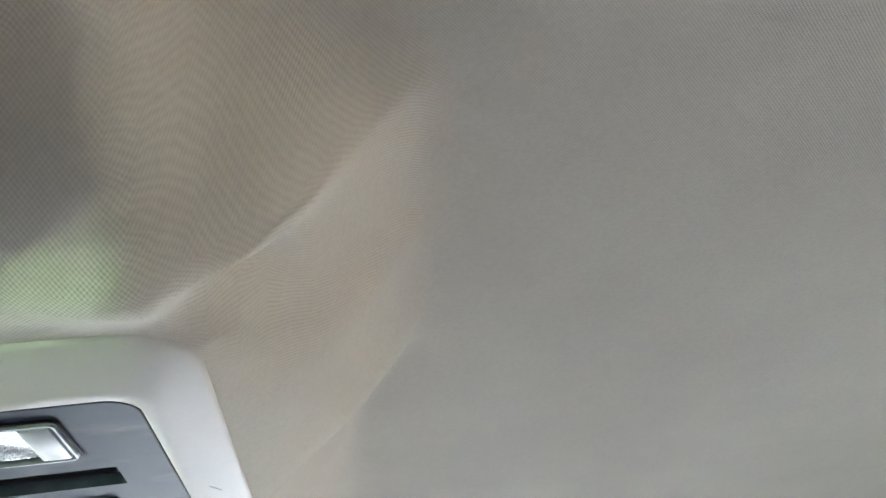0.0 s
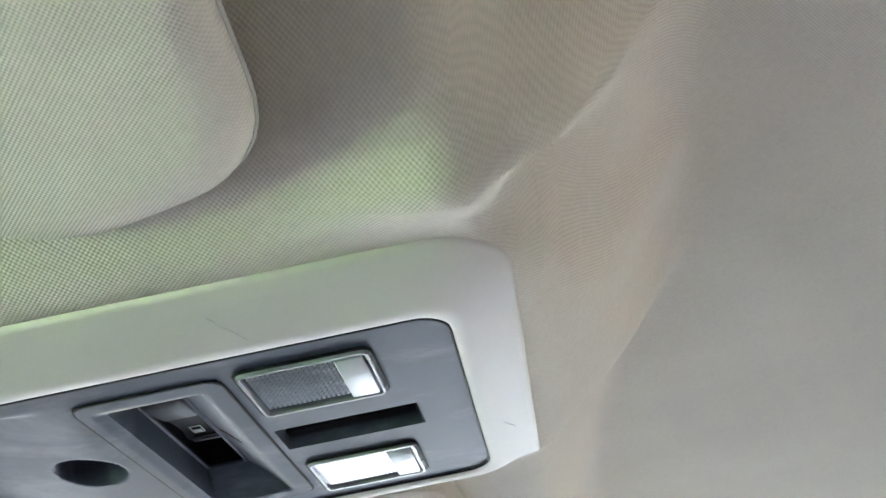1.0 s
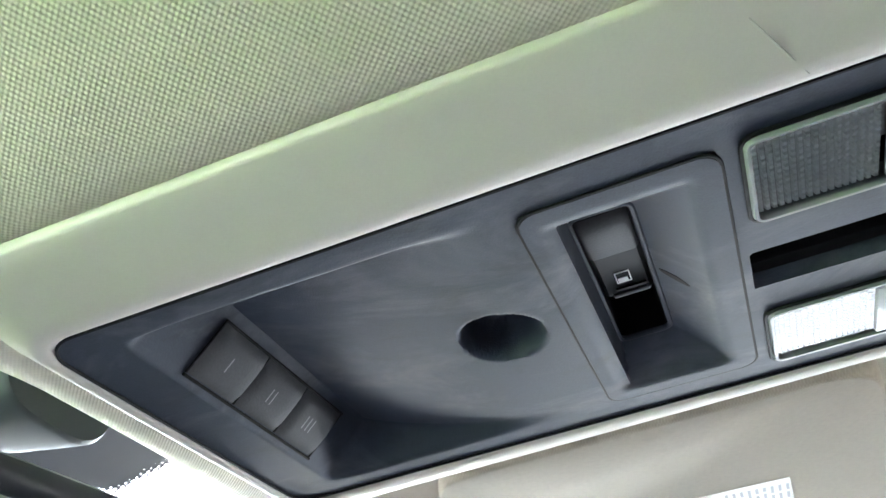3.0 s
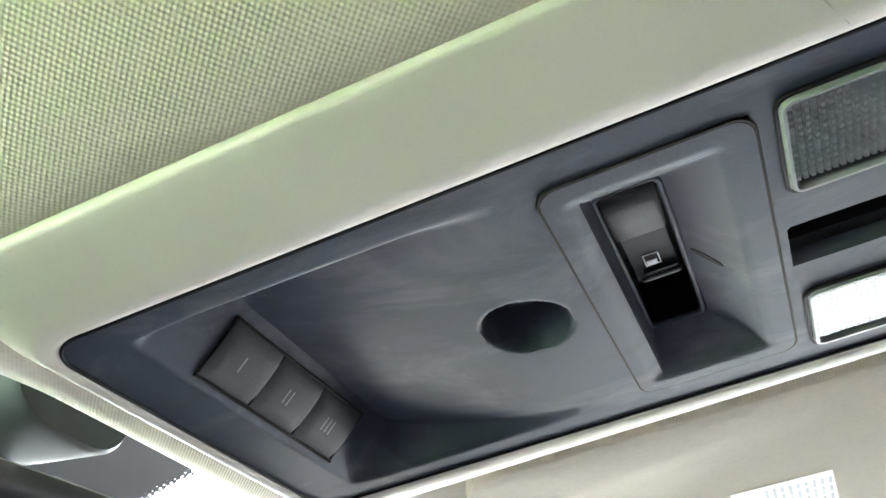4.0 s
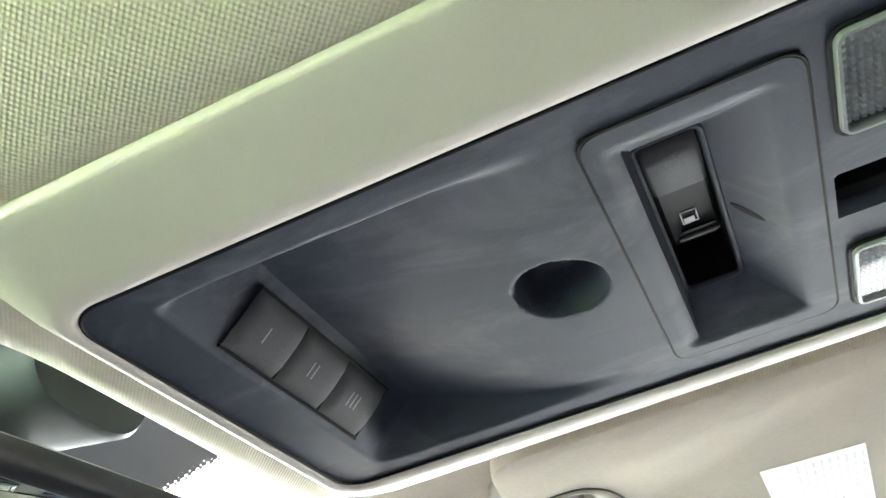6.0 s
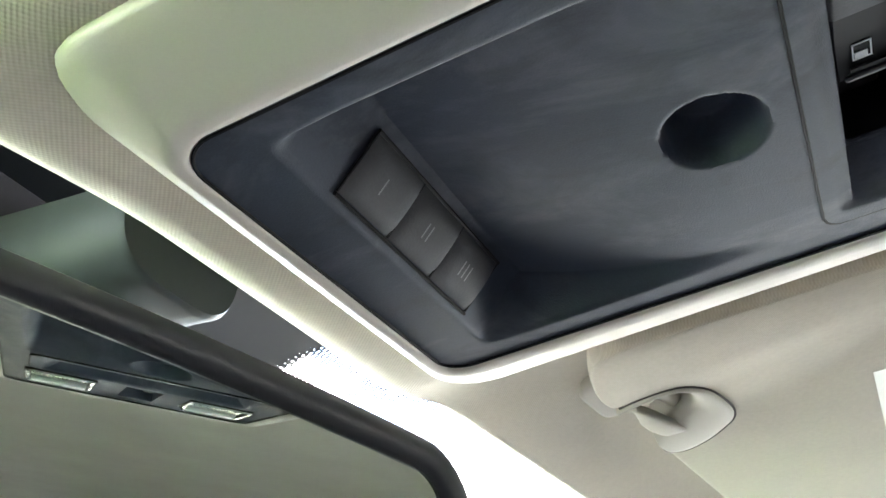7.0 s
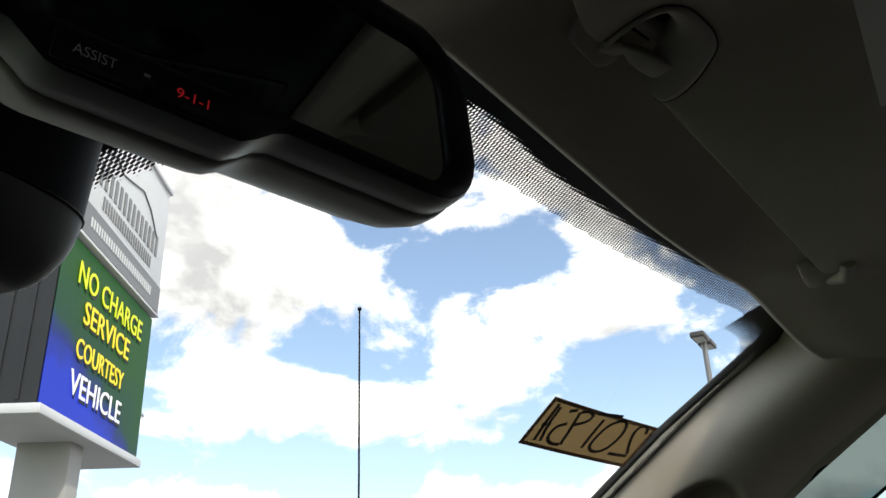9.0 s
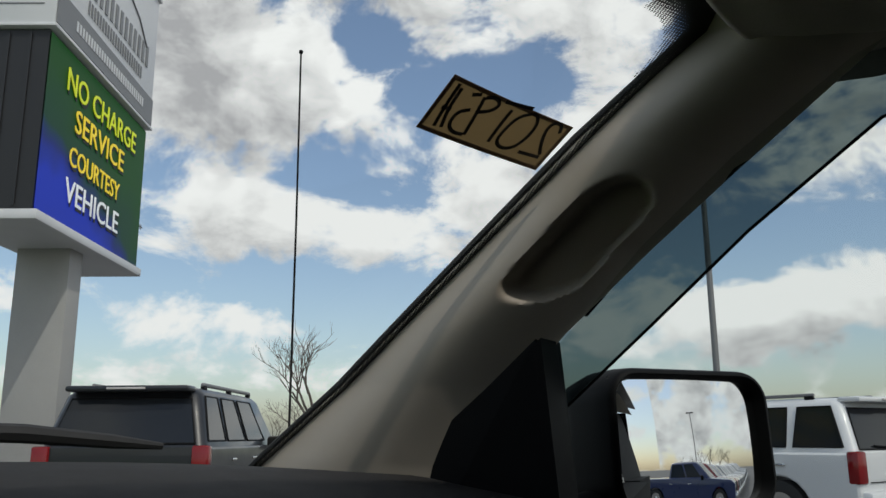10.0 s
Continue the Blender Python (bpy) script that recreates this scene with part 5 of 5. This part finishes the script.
def build_sign():
    l, r = Vector((6.62, 9.87, 0)), Vector((10.0, 11.84, 0))
    d = (r - l).normalized()
    m = Matrix(((d.x, -d.y, 0, l.x), (d.y, d.x, 0, l.y), (0, 0, 1, 0), (0, 0, 0, 1)))   # x along the face, y away behind it
    top = thing("roadside_sign", "tall white sign with a lit message display on a grey post", "sign", m)
    w, t = (r - l).length, 1.10
    z0, z1 = 4.38, 6.95
    part("display_cabinet", slab(w - 0.02, t, z1 - z0, at=(w / 2, t / 2 + 0.02, (z0 + z1) / 2)), SIGN_DARK, top, "dark ribbed display cabinet", smooth=False)
    for k in range(3):
        part("rib", slab(0.02, 0.05, z1 - z0 - 0.1, at=(-0.004, 0.28 + 0.3 * k, (z0 + z1) / 2)), SIGN_DARK, top, smooth=False)
    disp = piece("display", [(-w / 2, 0, 0), (w / 2, 0, 0), (w / 2, 0, z1 - z0 - 0.04), (-w / 2, 0, z1 - z0 - 0.04)], [(0, 1, 2, 3)], led_material(), top, "lit green and blue message display", smooth=False)
    disp.location = (w / 2, -0.006, z0 + 0.01)
    yellow, white, lime = glowing("lit yellow", (1.0, 0.72, 0.03), 0.75), glowing("lit white", (0.85, 0.87, 0.9), 0.75), glowing("lit lime", (0.72, 0.80, 0.02), 0.7)
    black = surface("unlit pixels", (0.01, 0.01, 0.01), 0.6, bump=0)
    turn = Matrix.Rotation(radians(90), 4, "X")
    for text, x, z, size, wid, mat in (("NO CHARGE", 1.97, 2.08, 0.50, 2.80, lime), ("SERVICE", 1.92, 1.58, 0.50, 1.95, yellow), ("COURTESY", 1.82, 1.02, 0.42, 1.95, yellow), ("VEHICLE", 1.84, 0.50, 0.50, 2.05, white)):
        lettering("wording_shadow", text, size, black, disp, Matrix.Translation((x - w / 2 + 0.045, -0.010, z - 0.05)) @ turn, 0.004, wid)
        lettering("wording", text, size, mat, disp, Matrix.Translation((x - w / 2, -0.022, z)) @ turn, 0.006, wid)
    # upper cabinet with plain marks in place of the name
    u0, u1 = 7.00, 9.60
    part("name_cabinet", slab(w + 0.10, t + 0.12, u1 - u0 - 0.06, 0.01, at=(w / 2, t / 2, (u0 + u1) / 2)), SIGN_WHITE, top, "white name cabinet")
    part("cap", slab(w + 0.20, t + 0.22, 0.10, 0.02, at=(w / 2, t / 2, u1)), SIGN_WHITE, top)
    part("lower_lip", slab(w + 0.16, t + 0.18, 0.05, 0.01, at=(w / 2, t / 2, u0)), SIGN_WHITE, top)
    y = -0.072
    part("grey_band", slab(w + 0.08, 0.01, 0.50, at=(w / 2, y, u0 + 0.30)), SIGN_GREY, top, smooth=False)

    def bars(x0, x1, z, hgt, count, mat, yy, gap=0.28):
        step = (x1 - x0) / count
        for k in range(count):
            part("bar", slab(step * (1 - gap), 0.008, hgt, at=(x0 + step * (k + 0.5), yy, z)), mat, top, smooth=False)
    bars(0.55, 3.45, u0 + 0.30, 0.16, 28, SIGN_WHITE, y - 0.010, 0.45)
    bars(0.62, 3.6, u0 + 1.22, 0.40, 14, SIGN_GREY, y, 0.48)
    bars(0.9, 3.3, u0 + 0.80, 0.22, 22, SIGN_GREY, y, 0.50)
    ridge = [(0.8, 1.68), (1.25, 1.78), (1.55, 1.66), (1.85, 1.72), (2.55, 1.88), (3.0, 1.72), (3.45, 1.38)]
    piece("ridge_line", *tube([(a, y, u0 + b) for a, b in ridge], 0.014, 6), SIGN_GREY, top)
    for z in (u0 + 0.32, u0 + 1.25):
        part("panel_seam", slab(0.012, t * 0.8, 0.02, at=(-0.053, t / 2, z)), SIGN_GREY, top, smooth=False)
    # base tray and post
    part("base_tray", slab(w + 0.14, t + 0.16, 0.14, 0.02, at=(w / 2, t / 2, z0 - 0.08)), SIGN_WHITE, top)
    part("post", slab(0.46, 0.80, z0 - 0.1 - ground_z(8.6, 12) + 0.2, 0.01, at=(w / 2 - 0.03, t / 2 + 0.05, (z0 - 0.1 + ground_z(8.6, 12) - 0.2) / 2)), POST_GREY, top)
    # small aerial on the flank
    a = piece("aerial", *tube([(w, 0.1, 5.22), (w + 0.45, 0.1, 5.22)], 0.012, 6), STEEL, top)
    for k in range(6):
        piece("aerial_rod", *tube([(w + 0.10 + 0.06 * k, 0.1, 5.17), (w + 0.10 + 0.06 * k, 0.1, 5.27)], 0.006, 5), STEEL, a)


build_sign()


# ---- vehicles: x forward, y to the left, wheels on z = 0 ----
def build_wheel(parent, x, y, r=0.40, w=0.27):
    side = 1 if y > 0 else -1
    prof = [(0.55, -0.5), (0.80, -0.5), (0.97, -0.42), (1.0, -0.25), (1.0, 0.25), (0.97, 0.42), (0.80, 0.5), (0.62, 0.5)]
    rings = [[(x + r * a * math.cos(t), y + side * w * b, r + r * a * math.sin(t)) for t in [2 * math.pi * i / 28 for i in range(28)]] for a, b in prof]
    wheel = new("wheel")
    wheel.parent = parent
    piece("tyre", *loft(rings), RUBBER, wheel)
    rings = [[(x + r * a * math.cos(t), y + side * w * b, r + r * a * math.sin(t)) for t in [2 * math.pi * i / 28 for i in range(28)]] for a, b in ((0.64, 0.5), (0.60, 0.40), (0.20, 0.34), (0.12, 0.42))]
    piece("rim", *loft(rings, False, True), CHROME, wheel)


def profile_body(outline_pts, half, parent, material, name="body", bevel=0.06):
    bm = bmesh.new()
    left = [bm.verts.new((x, half, z)) for x, z in outline_pts]
    right = [bm.verts.new((x, -half, z)) for x, z in outline_pts]
    bm.faces.new(left)
    bm.faces.new(right[::-1])
    n = len(left)
    for i in range(n):
        bm.faces.new((left[i], right[i], right[(i + 1) % n], left[(i + 1) % n]))
    bmesh.ops.recalc_face_normals(bm, faces=bm.faces)
    sharp = [e for e in bm.edges if len({round(v.co.y, 3) for v in e.verts}) == 1]
    bmesh.ops.bevel(bm, geom=sharp, offset=bevel, segments=3, affect="EDGES", profile=0.6)
    return part(name, bm, material, parent, angle=35)


def arch(cx, r, z0, n=10):
    """Points of a wheel arch from front to rear."""
    return [(cx + r * math.cos(a), z0 + r * math.sin(a)) for a in [math.pi * i / n for i in range(n + 1)]]


def build_vehicle(name, label, category, paint, kind, m, group="", glass=None):
    top = thing(name, label, category, m, group)
    glass = glass or CAR_GLASS
    L, half = (5.2, 1.01) if kind == "suv" else (5.85, 1.01)
    fx, rx = L / 2 - 0.95, -L / 2 + 1.15
    belt = 1.16 if kind == "suv" else 1.20
    hood = 1.12
    low = [(-L / 2 + 0.06, 0.42), (-L / 2, 0.62), (-L / 2 + 0.02, belt)] if kind == "suv" else [(-L / 2 + 0.02, 0.50), (-L / 2, 0.62), (-L / 2 + 0.02, 1.22), (-L / 2 + 1.95, 1.22)]
    shape = low + [(L / 2 - 1.55, belt), (L / 2 - 0.25, hood), (L / 2, 0.98), (L / 2, 0.45), (L / 2 - 0.2, 0.36)]
    shape += [(fx + 0.47, 0.36)] + arch(fx, 0.47, 0.38) + [(fx - 0.47, 0.34), (rx + 0.47, 0.34)] + arch(rx, 0.47, 0.38) + [(rx - 0.47, 0.38)]
    profile_body(shape, half, top, paint)
    if kind == "suv":
        g = dict(b0=-L / 2 + 0.04, b1=L / 2 - 1.45, r0=-L / 2 + 0.30, r1=L / 2 - 2.25, roof=1.86)
    else:
        g = dict(b0=-L / 2 + 1.95, b1=L / 2 - 1.45, r0=-L / 2 + 2.12, r1=L / 2 - 2.25, roof=1.88)
    hb, hr = half - 0.05, half - 0.22

    def side_pt(f, h, s, out=0.0):
        """A place on the flank of the glasshouse: f along, h up, s the side."""
        x0, x1 = g["b0"] + (g["r0"] - g["b0"]) * h, g["b1"] + (g["r1"] - g["b1"]) * h
        return (x0 + (x1 - x0) * f, s * (hb + (hr - hb) * h + out), belt + (g["roof"] - belt) * h)
    rings = []
    for h, e in ((-0.05, 0.0), (0.5, 0.0), (0.86, 0.0), (0.95, 0.04), (1.0, 0.16)):
        x0, x1 = g["b0"] + (g["r0"] - g["b0"]) * h + e, g["b1"] + (g["r1"] - g["b1"]) * h - e
        hy = hb + (hr - hb) * h - e * 0.9
        z = belt + (g["roof"] - belt) * h
        rings.append([(x, y, z) for x, y in outline(x0, x1, -hy, hy, 0.12 + 0.02 * h, 5)])
    piece("cab" if kind != "suv" else "upper_body", *loft(rings, False, True), paint, top, angle=50)
    cuts = [(0.035, 0.235), (0.265, 0.50), (0.53, 0.80)] if kind == "suv" else [(0.05, 0.42), (0.46, 0.80)]
    for s in (-1, 1):
        for a, b in cuts:
            quad = [side_pt(a, 0.10, s, 0.006), side_pt(b, 0.10, s, 0.006), side_pt(b - 0.015, 0.84, s, 0.006), side_pt(a + 0.012, 0.84, s, 0.006)]
            w = piece("window", quad, [(0, 1, 2, 3)], glass, top, smooth=False)
            piece("window_trim", *tube(quad + quad[:1], 0.012, 5), BLACK, w)
        for c, q in zip([x for x in cuts][-2:], (0, 1)):
            x, y, z = side_pt(c[0] + 0.02, -0.18, s, 0.05)
            part("door_handle", slab(0.20, 0.03, 0.035, 0.01, at=(x, s * (half + 0.012), 1.0)), CHROME, top)
        x, y, z = side_pt(0.83, 0.05, s, 0.13)
        part("door_mirror", slab(0.14, 0.22, 0.18, 0.04, at=(x, y, z)), BLACK, top)
        part("headlamp", slab(0.10, 0.34, 0.20, 0.04, at=(L / 2 - 0.03, s * 0.78, 0.88)), surface("lamp glass", (0.6, 0.6, 0.6), 0.1, bump=0), top)
        part("tail_lamp", slab(0.16, 0.20, 0.40 if kind == "suv" else 0.42, 0.03, at=(-L / 2 + 0.05, s * (half - 0.09), 0.98 if kind == "suv" else 0.96)), TAIL_RED, top, "red tail lamp")
        if kind == "suv":
            part("roof_rail", slab(2.3, 0.045, 0.05, 0.02, at=(-0.75, s * 0.68, g["roof"] + 0.045)), STEEL, top)
            for xx in (-1.82, -0.7, 0.32):
                part("rail_foot", slab(0.14, 0.05, 0.06, 0.015, at=(xx, s * 0.68, g["roof"] + 0.01)), BLACK, top)
        for xx in (fx, rx):
            build_wheel(top, xx, s * (half - 0.14))
    # rear and front panes
    def back(y, h, out):
        return (g["b0"] + (g["r0"] - g["b0"]) * h - out, y, belt + (g["roof"] - belt) * h)
    quad = [back(-hb + 0.12, 0.06, 0.012), back(hb - 0.12, 0.06, 0.012), back(hr - 0.08, 0.80, 0.012), back(-hr + 0.08, 0.80, 0.012)]
    w = piece("rear_window", quad, [(3, 2, 1, 0)], glass, top, smooth=False)
    piece("window_trim", *tube(quad + quad[:1], 0.012, 5), BLACK, w)

    def fore(y, h, out):
        return (g["b1"] + (g["r1"] - g["b1"]) * h + out, y, belt + (g["roof"] - belt) * h)
    piece("front_window", [fore(-hb + 0.12, 0.06, 0.012), fore(hb - 0.12, 0.06, 0.012), fore(hr - 0.10, 0.86, 0.012), fore(-hr + 0.10, 0.86, 0.012)], [(0, 1, 2, 3)], glass, top, smooth=False)
    part("front_bumper", slab(0.20, 1.9, 0.26, 0.06, at=(L / 2 + 0.02, 0, 0.52)), CHROME if kind != "suv" else paint, top)
    part("grille", slab(0.05, 1.15, 0.34, 0.03, at=(L / 2 + 0.005, 0, 0.86)), BLACK, top)
    part("rear_bumper", slab(0.22, 1.9, 0.24, 0.06, at=(-L / 2 - 0.02, 0, 0.58)), CHROME if kind != "suv" else paint, top)
    if kind == "suv":
        part("spoiler", slab(0.32, 1.45, 0.07, 0.03, at=(g["r0"] - 0.10, 0, g["roof"] - 0.03)), paint, top)
        part("high_stop_lamp", slab(0.03, 0.45, 0.025, 0.005, at=(g["r0"] - 0.27, 0, g["roof"] - 0.03)), surface("pale lamp lens", (0.5, 0.48, 0.46), 0.2, bump=0), top)
        part("tailgate_seam", slab(0.012, 1.5, 0.012, at=(-L / 2 - 0.004, 0, 0.80)), BLACK, top, smooth=False)
        piece("rear_wiper", *tube([back(0.0, 0.04, 0.03), back(0.28, 0.10, 0.03), back(0.52, 0.12, 0.03)], 0.012, 6), BLACK, top)
    return top


def car_paint(name, base, coat=0.8, rough=0.3):
    return surface(name, base, rough, vary=0.02, scale=2, fine=30, bump=0, coat=coat)


DARK_PAINT, WHITE_PAINT, BLUE_PAINT = car_paint("dark blue-grey car paint", (0.006, 0.008, 0.011), 0.35, 0.35), car_paint("white car paint", (0.70, 0.71, 0.72)), car_paint("deep blue car paint", (0.012, 0.028, 0.11))
RED_PAINT, SILVER_PAINT = car_paint("red car paint", (0.25, 0.02, 0.02)), car_paint("silver car paint", (0.38, 0.39, 0.40))
h1 = radians(62)
p1 = Vector((10.1 * math.sin(radians(45.4)), 10.1 * math.cos(radians(45.4)))) + 2.6 * Vector((math.sin(h1), math.cos(h1))) - 1.0 * Vector((math.cos(h1), -math.sin(h1)))
build_vehicle("suv", "dark parked suv with roof rails, seen from behind", "car", DARK_PAINT, "suv", pose(p1.x, p1.y, ground_z(p1.x, p1.y), 0, 0, 90 - 62))
h2 = radians(28)
p2 = Vector((11.8 * math.sin(radians(86.3)), 11.8 * math.cos(radians(86.3)))) + 2.6 * Vector((math.sin(h2), math.cos(h2))) + 1.0 * Vector((math.cos(h2), -math.sin(h2)))
build_vehicle("suv", "white parked suv with roof rails and red tail lamps", "car", WHITE_PAINT, "suv", pose(p2.x, p2.y, ground_z(p2.x, p2.y), 0, 0, 90 - 28))

# a row of parked trucks behind, which shows in the door mirror
ROW = (("pickup_truck", "deep blue parked pickup truck with chrome bumpers", BLUE_PAINT, "pickup"), ("pickup_truck", "red parked pickup truck in a row", RED_PAINT, "pickup"),
       ("pickup_truck", "white parked pickup truck in a row", WHITE_PAINT, "pickup"), ("pickup_truck", "silver parked pickup truck in a row", SILVER_PAINT, "pickup"))
row_at, row_step = Vector((2.7, -15.8)), Vector((0.342, -0.940)) * 3.1
made = []
for k, (nm, lb, paint, kind) in enumerate(ROW):
    p = row_at + row_step * k
    made.append(build_vehicle(nm, lb, "truck", paint, kind, pose(p.x, p.y, ground_z(p.x, p.y), 0, 0, 20), "row of parked trucks"))
for k in range(4, 14):
    p = row_at + row_step * k
    copy_thing(made[2 if k % 3 else 3], pose(p.x, p.y, ground_z(p.x, p.y), 0, 0, 20))


# ---- lamp posts ----
def build_lamp_post(x, y, h):
    z = ground_z(x, y)
    top = thing("street_lamp", "square dark lot lamp with flat box heads on a tall pole", "street lamp", pose(x, y, z), "lot lamps")
    piece("pole", *tube([(0, 0, 0), (0, 0, h * 0.5), (0, 0, h)], [0.11, 0.095, 0.08], 10), STEEL, top)
    piece("foot", *tube([(0, 0, -0.2), (0, 0, 0.7)], 0.25, 16), surface("concrete", (0.35, 0.34, 0.32), 0.9, scale=3, fine=60), top)
    for s in (-1, 1):
        head = part("lamp_head", slab(0.75, 0.42, 0.16, 0.03, at=(s * 0.45, 0, h + 0.02)), surface("dark bronze", (0.06, 0.055, 0.05), 0.5, bump=0), top)
        part("lamp_lens", slab(0.55, 0.30, 0.02, at=(s * 0.45, 0, h - 0.068)), surface("lamp lens", (0.5, 0.5, 0.48), 0.3, bump=0), head, smooth=False)
    return top


build_lamp_post(25.0, 5.02, 9.2 - ground_z(25, 5))
build_lamp_post(9.0, -58.0, 10.0)


# ---- bare trees ----
def build_tree(x, y, h, seed):
    rnd = random.Random(seed)
    verts, faces = [], []

    def add(p, d, length, r, depth):
        mid = p + d * length * 0.5 + Vector((rnd.uniform(-1, 1), rnd.uniform(-1, 1), 0)) * length * 0.06
        end = p + d * length
        v, f = tube([p, mid, end], [r, r * 0.8, r * 0.55], 5 if depth < 2 else 3, False)
        n = len(verts)
        verts.extend(v)
        faces.extend([tuple(i + n for i in q) for q in f])
        if depth >= 5:
            return
        for _ in range(3 if depth < 4 else 2):
            a = Vector((rnd.gauss(0, 1), rnd.gauss(0, 1), rnd.gauss(0.35, 0.5))).normalized()
            add(p + d * length * rnd.uniform(0.55, 1.0), (d * 1.0 + a * 0.75).normalized(), length * rnd.uniform(0.55, 0.8), r * 0.55, depth + 1)
    z = ground_z(x, y)
    top = thing("tree", "leafless grey tree beyond the car lot", "tree", pose(x, y, z), "bare trees")
    add(Vector((0, 0, -0.1)), Vector((rnd.uniform(-0.1, 0.1), 0, 1)).normalized(), h * 0.30, h * 0.014, 0)
    piece("trunk_and_limbs", verts, faces, BARK, top)
    return top


for az, d, h, seed in ((51.2, 45, 5.9, 1), (52.2, 42, 10.5, 21), (46.9, 70, 5.2, 2), (47.8, 80, 5.6, 3), (49.4, 75, 4.9, 12), (32.0, 60, 4.9, 4), (30.6, 66, 5.2, 5), (33.1, 75, 5.0, 6), (35.5, 85, 4.6, 7), (53.5, 80, 5.0, 8), (56, 90, 6.0, 9), (28.5, 70, 5.6, 10), (59, 85, 6.0, 11), (168.5, 75, 9.0, 13), (170, 85, 8.0, 14), (166.5, 80, 8.5, 15), (172.5, 90, 6.5, 16), (175, 85, 6.0, 17), (164.5, 85, 8.0, 18)):
    build_tree(d * math.sin(radians(az)), d * math.cos(radians(az)), h, seed)
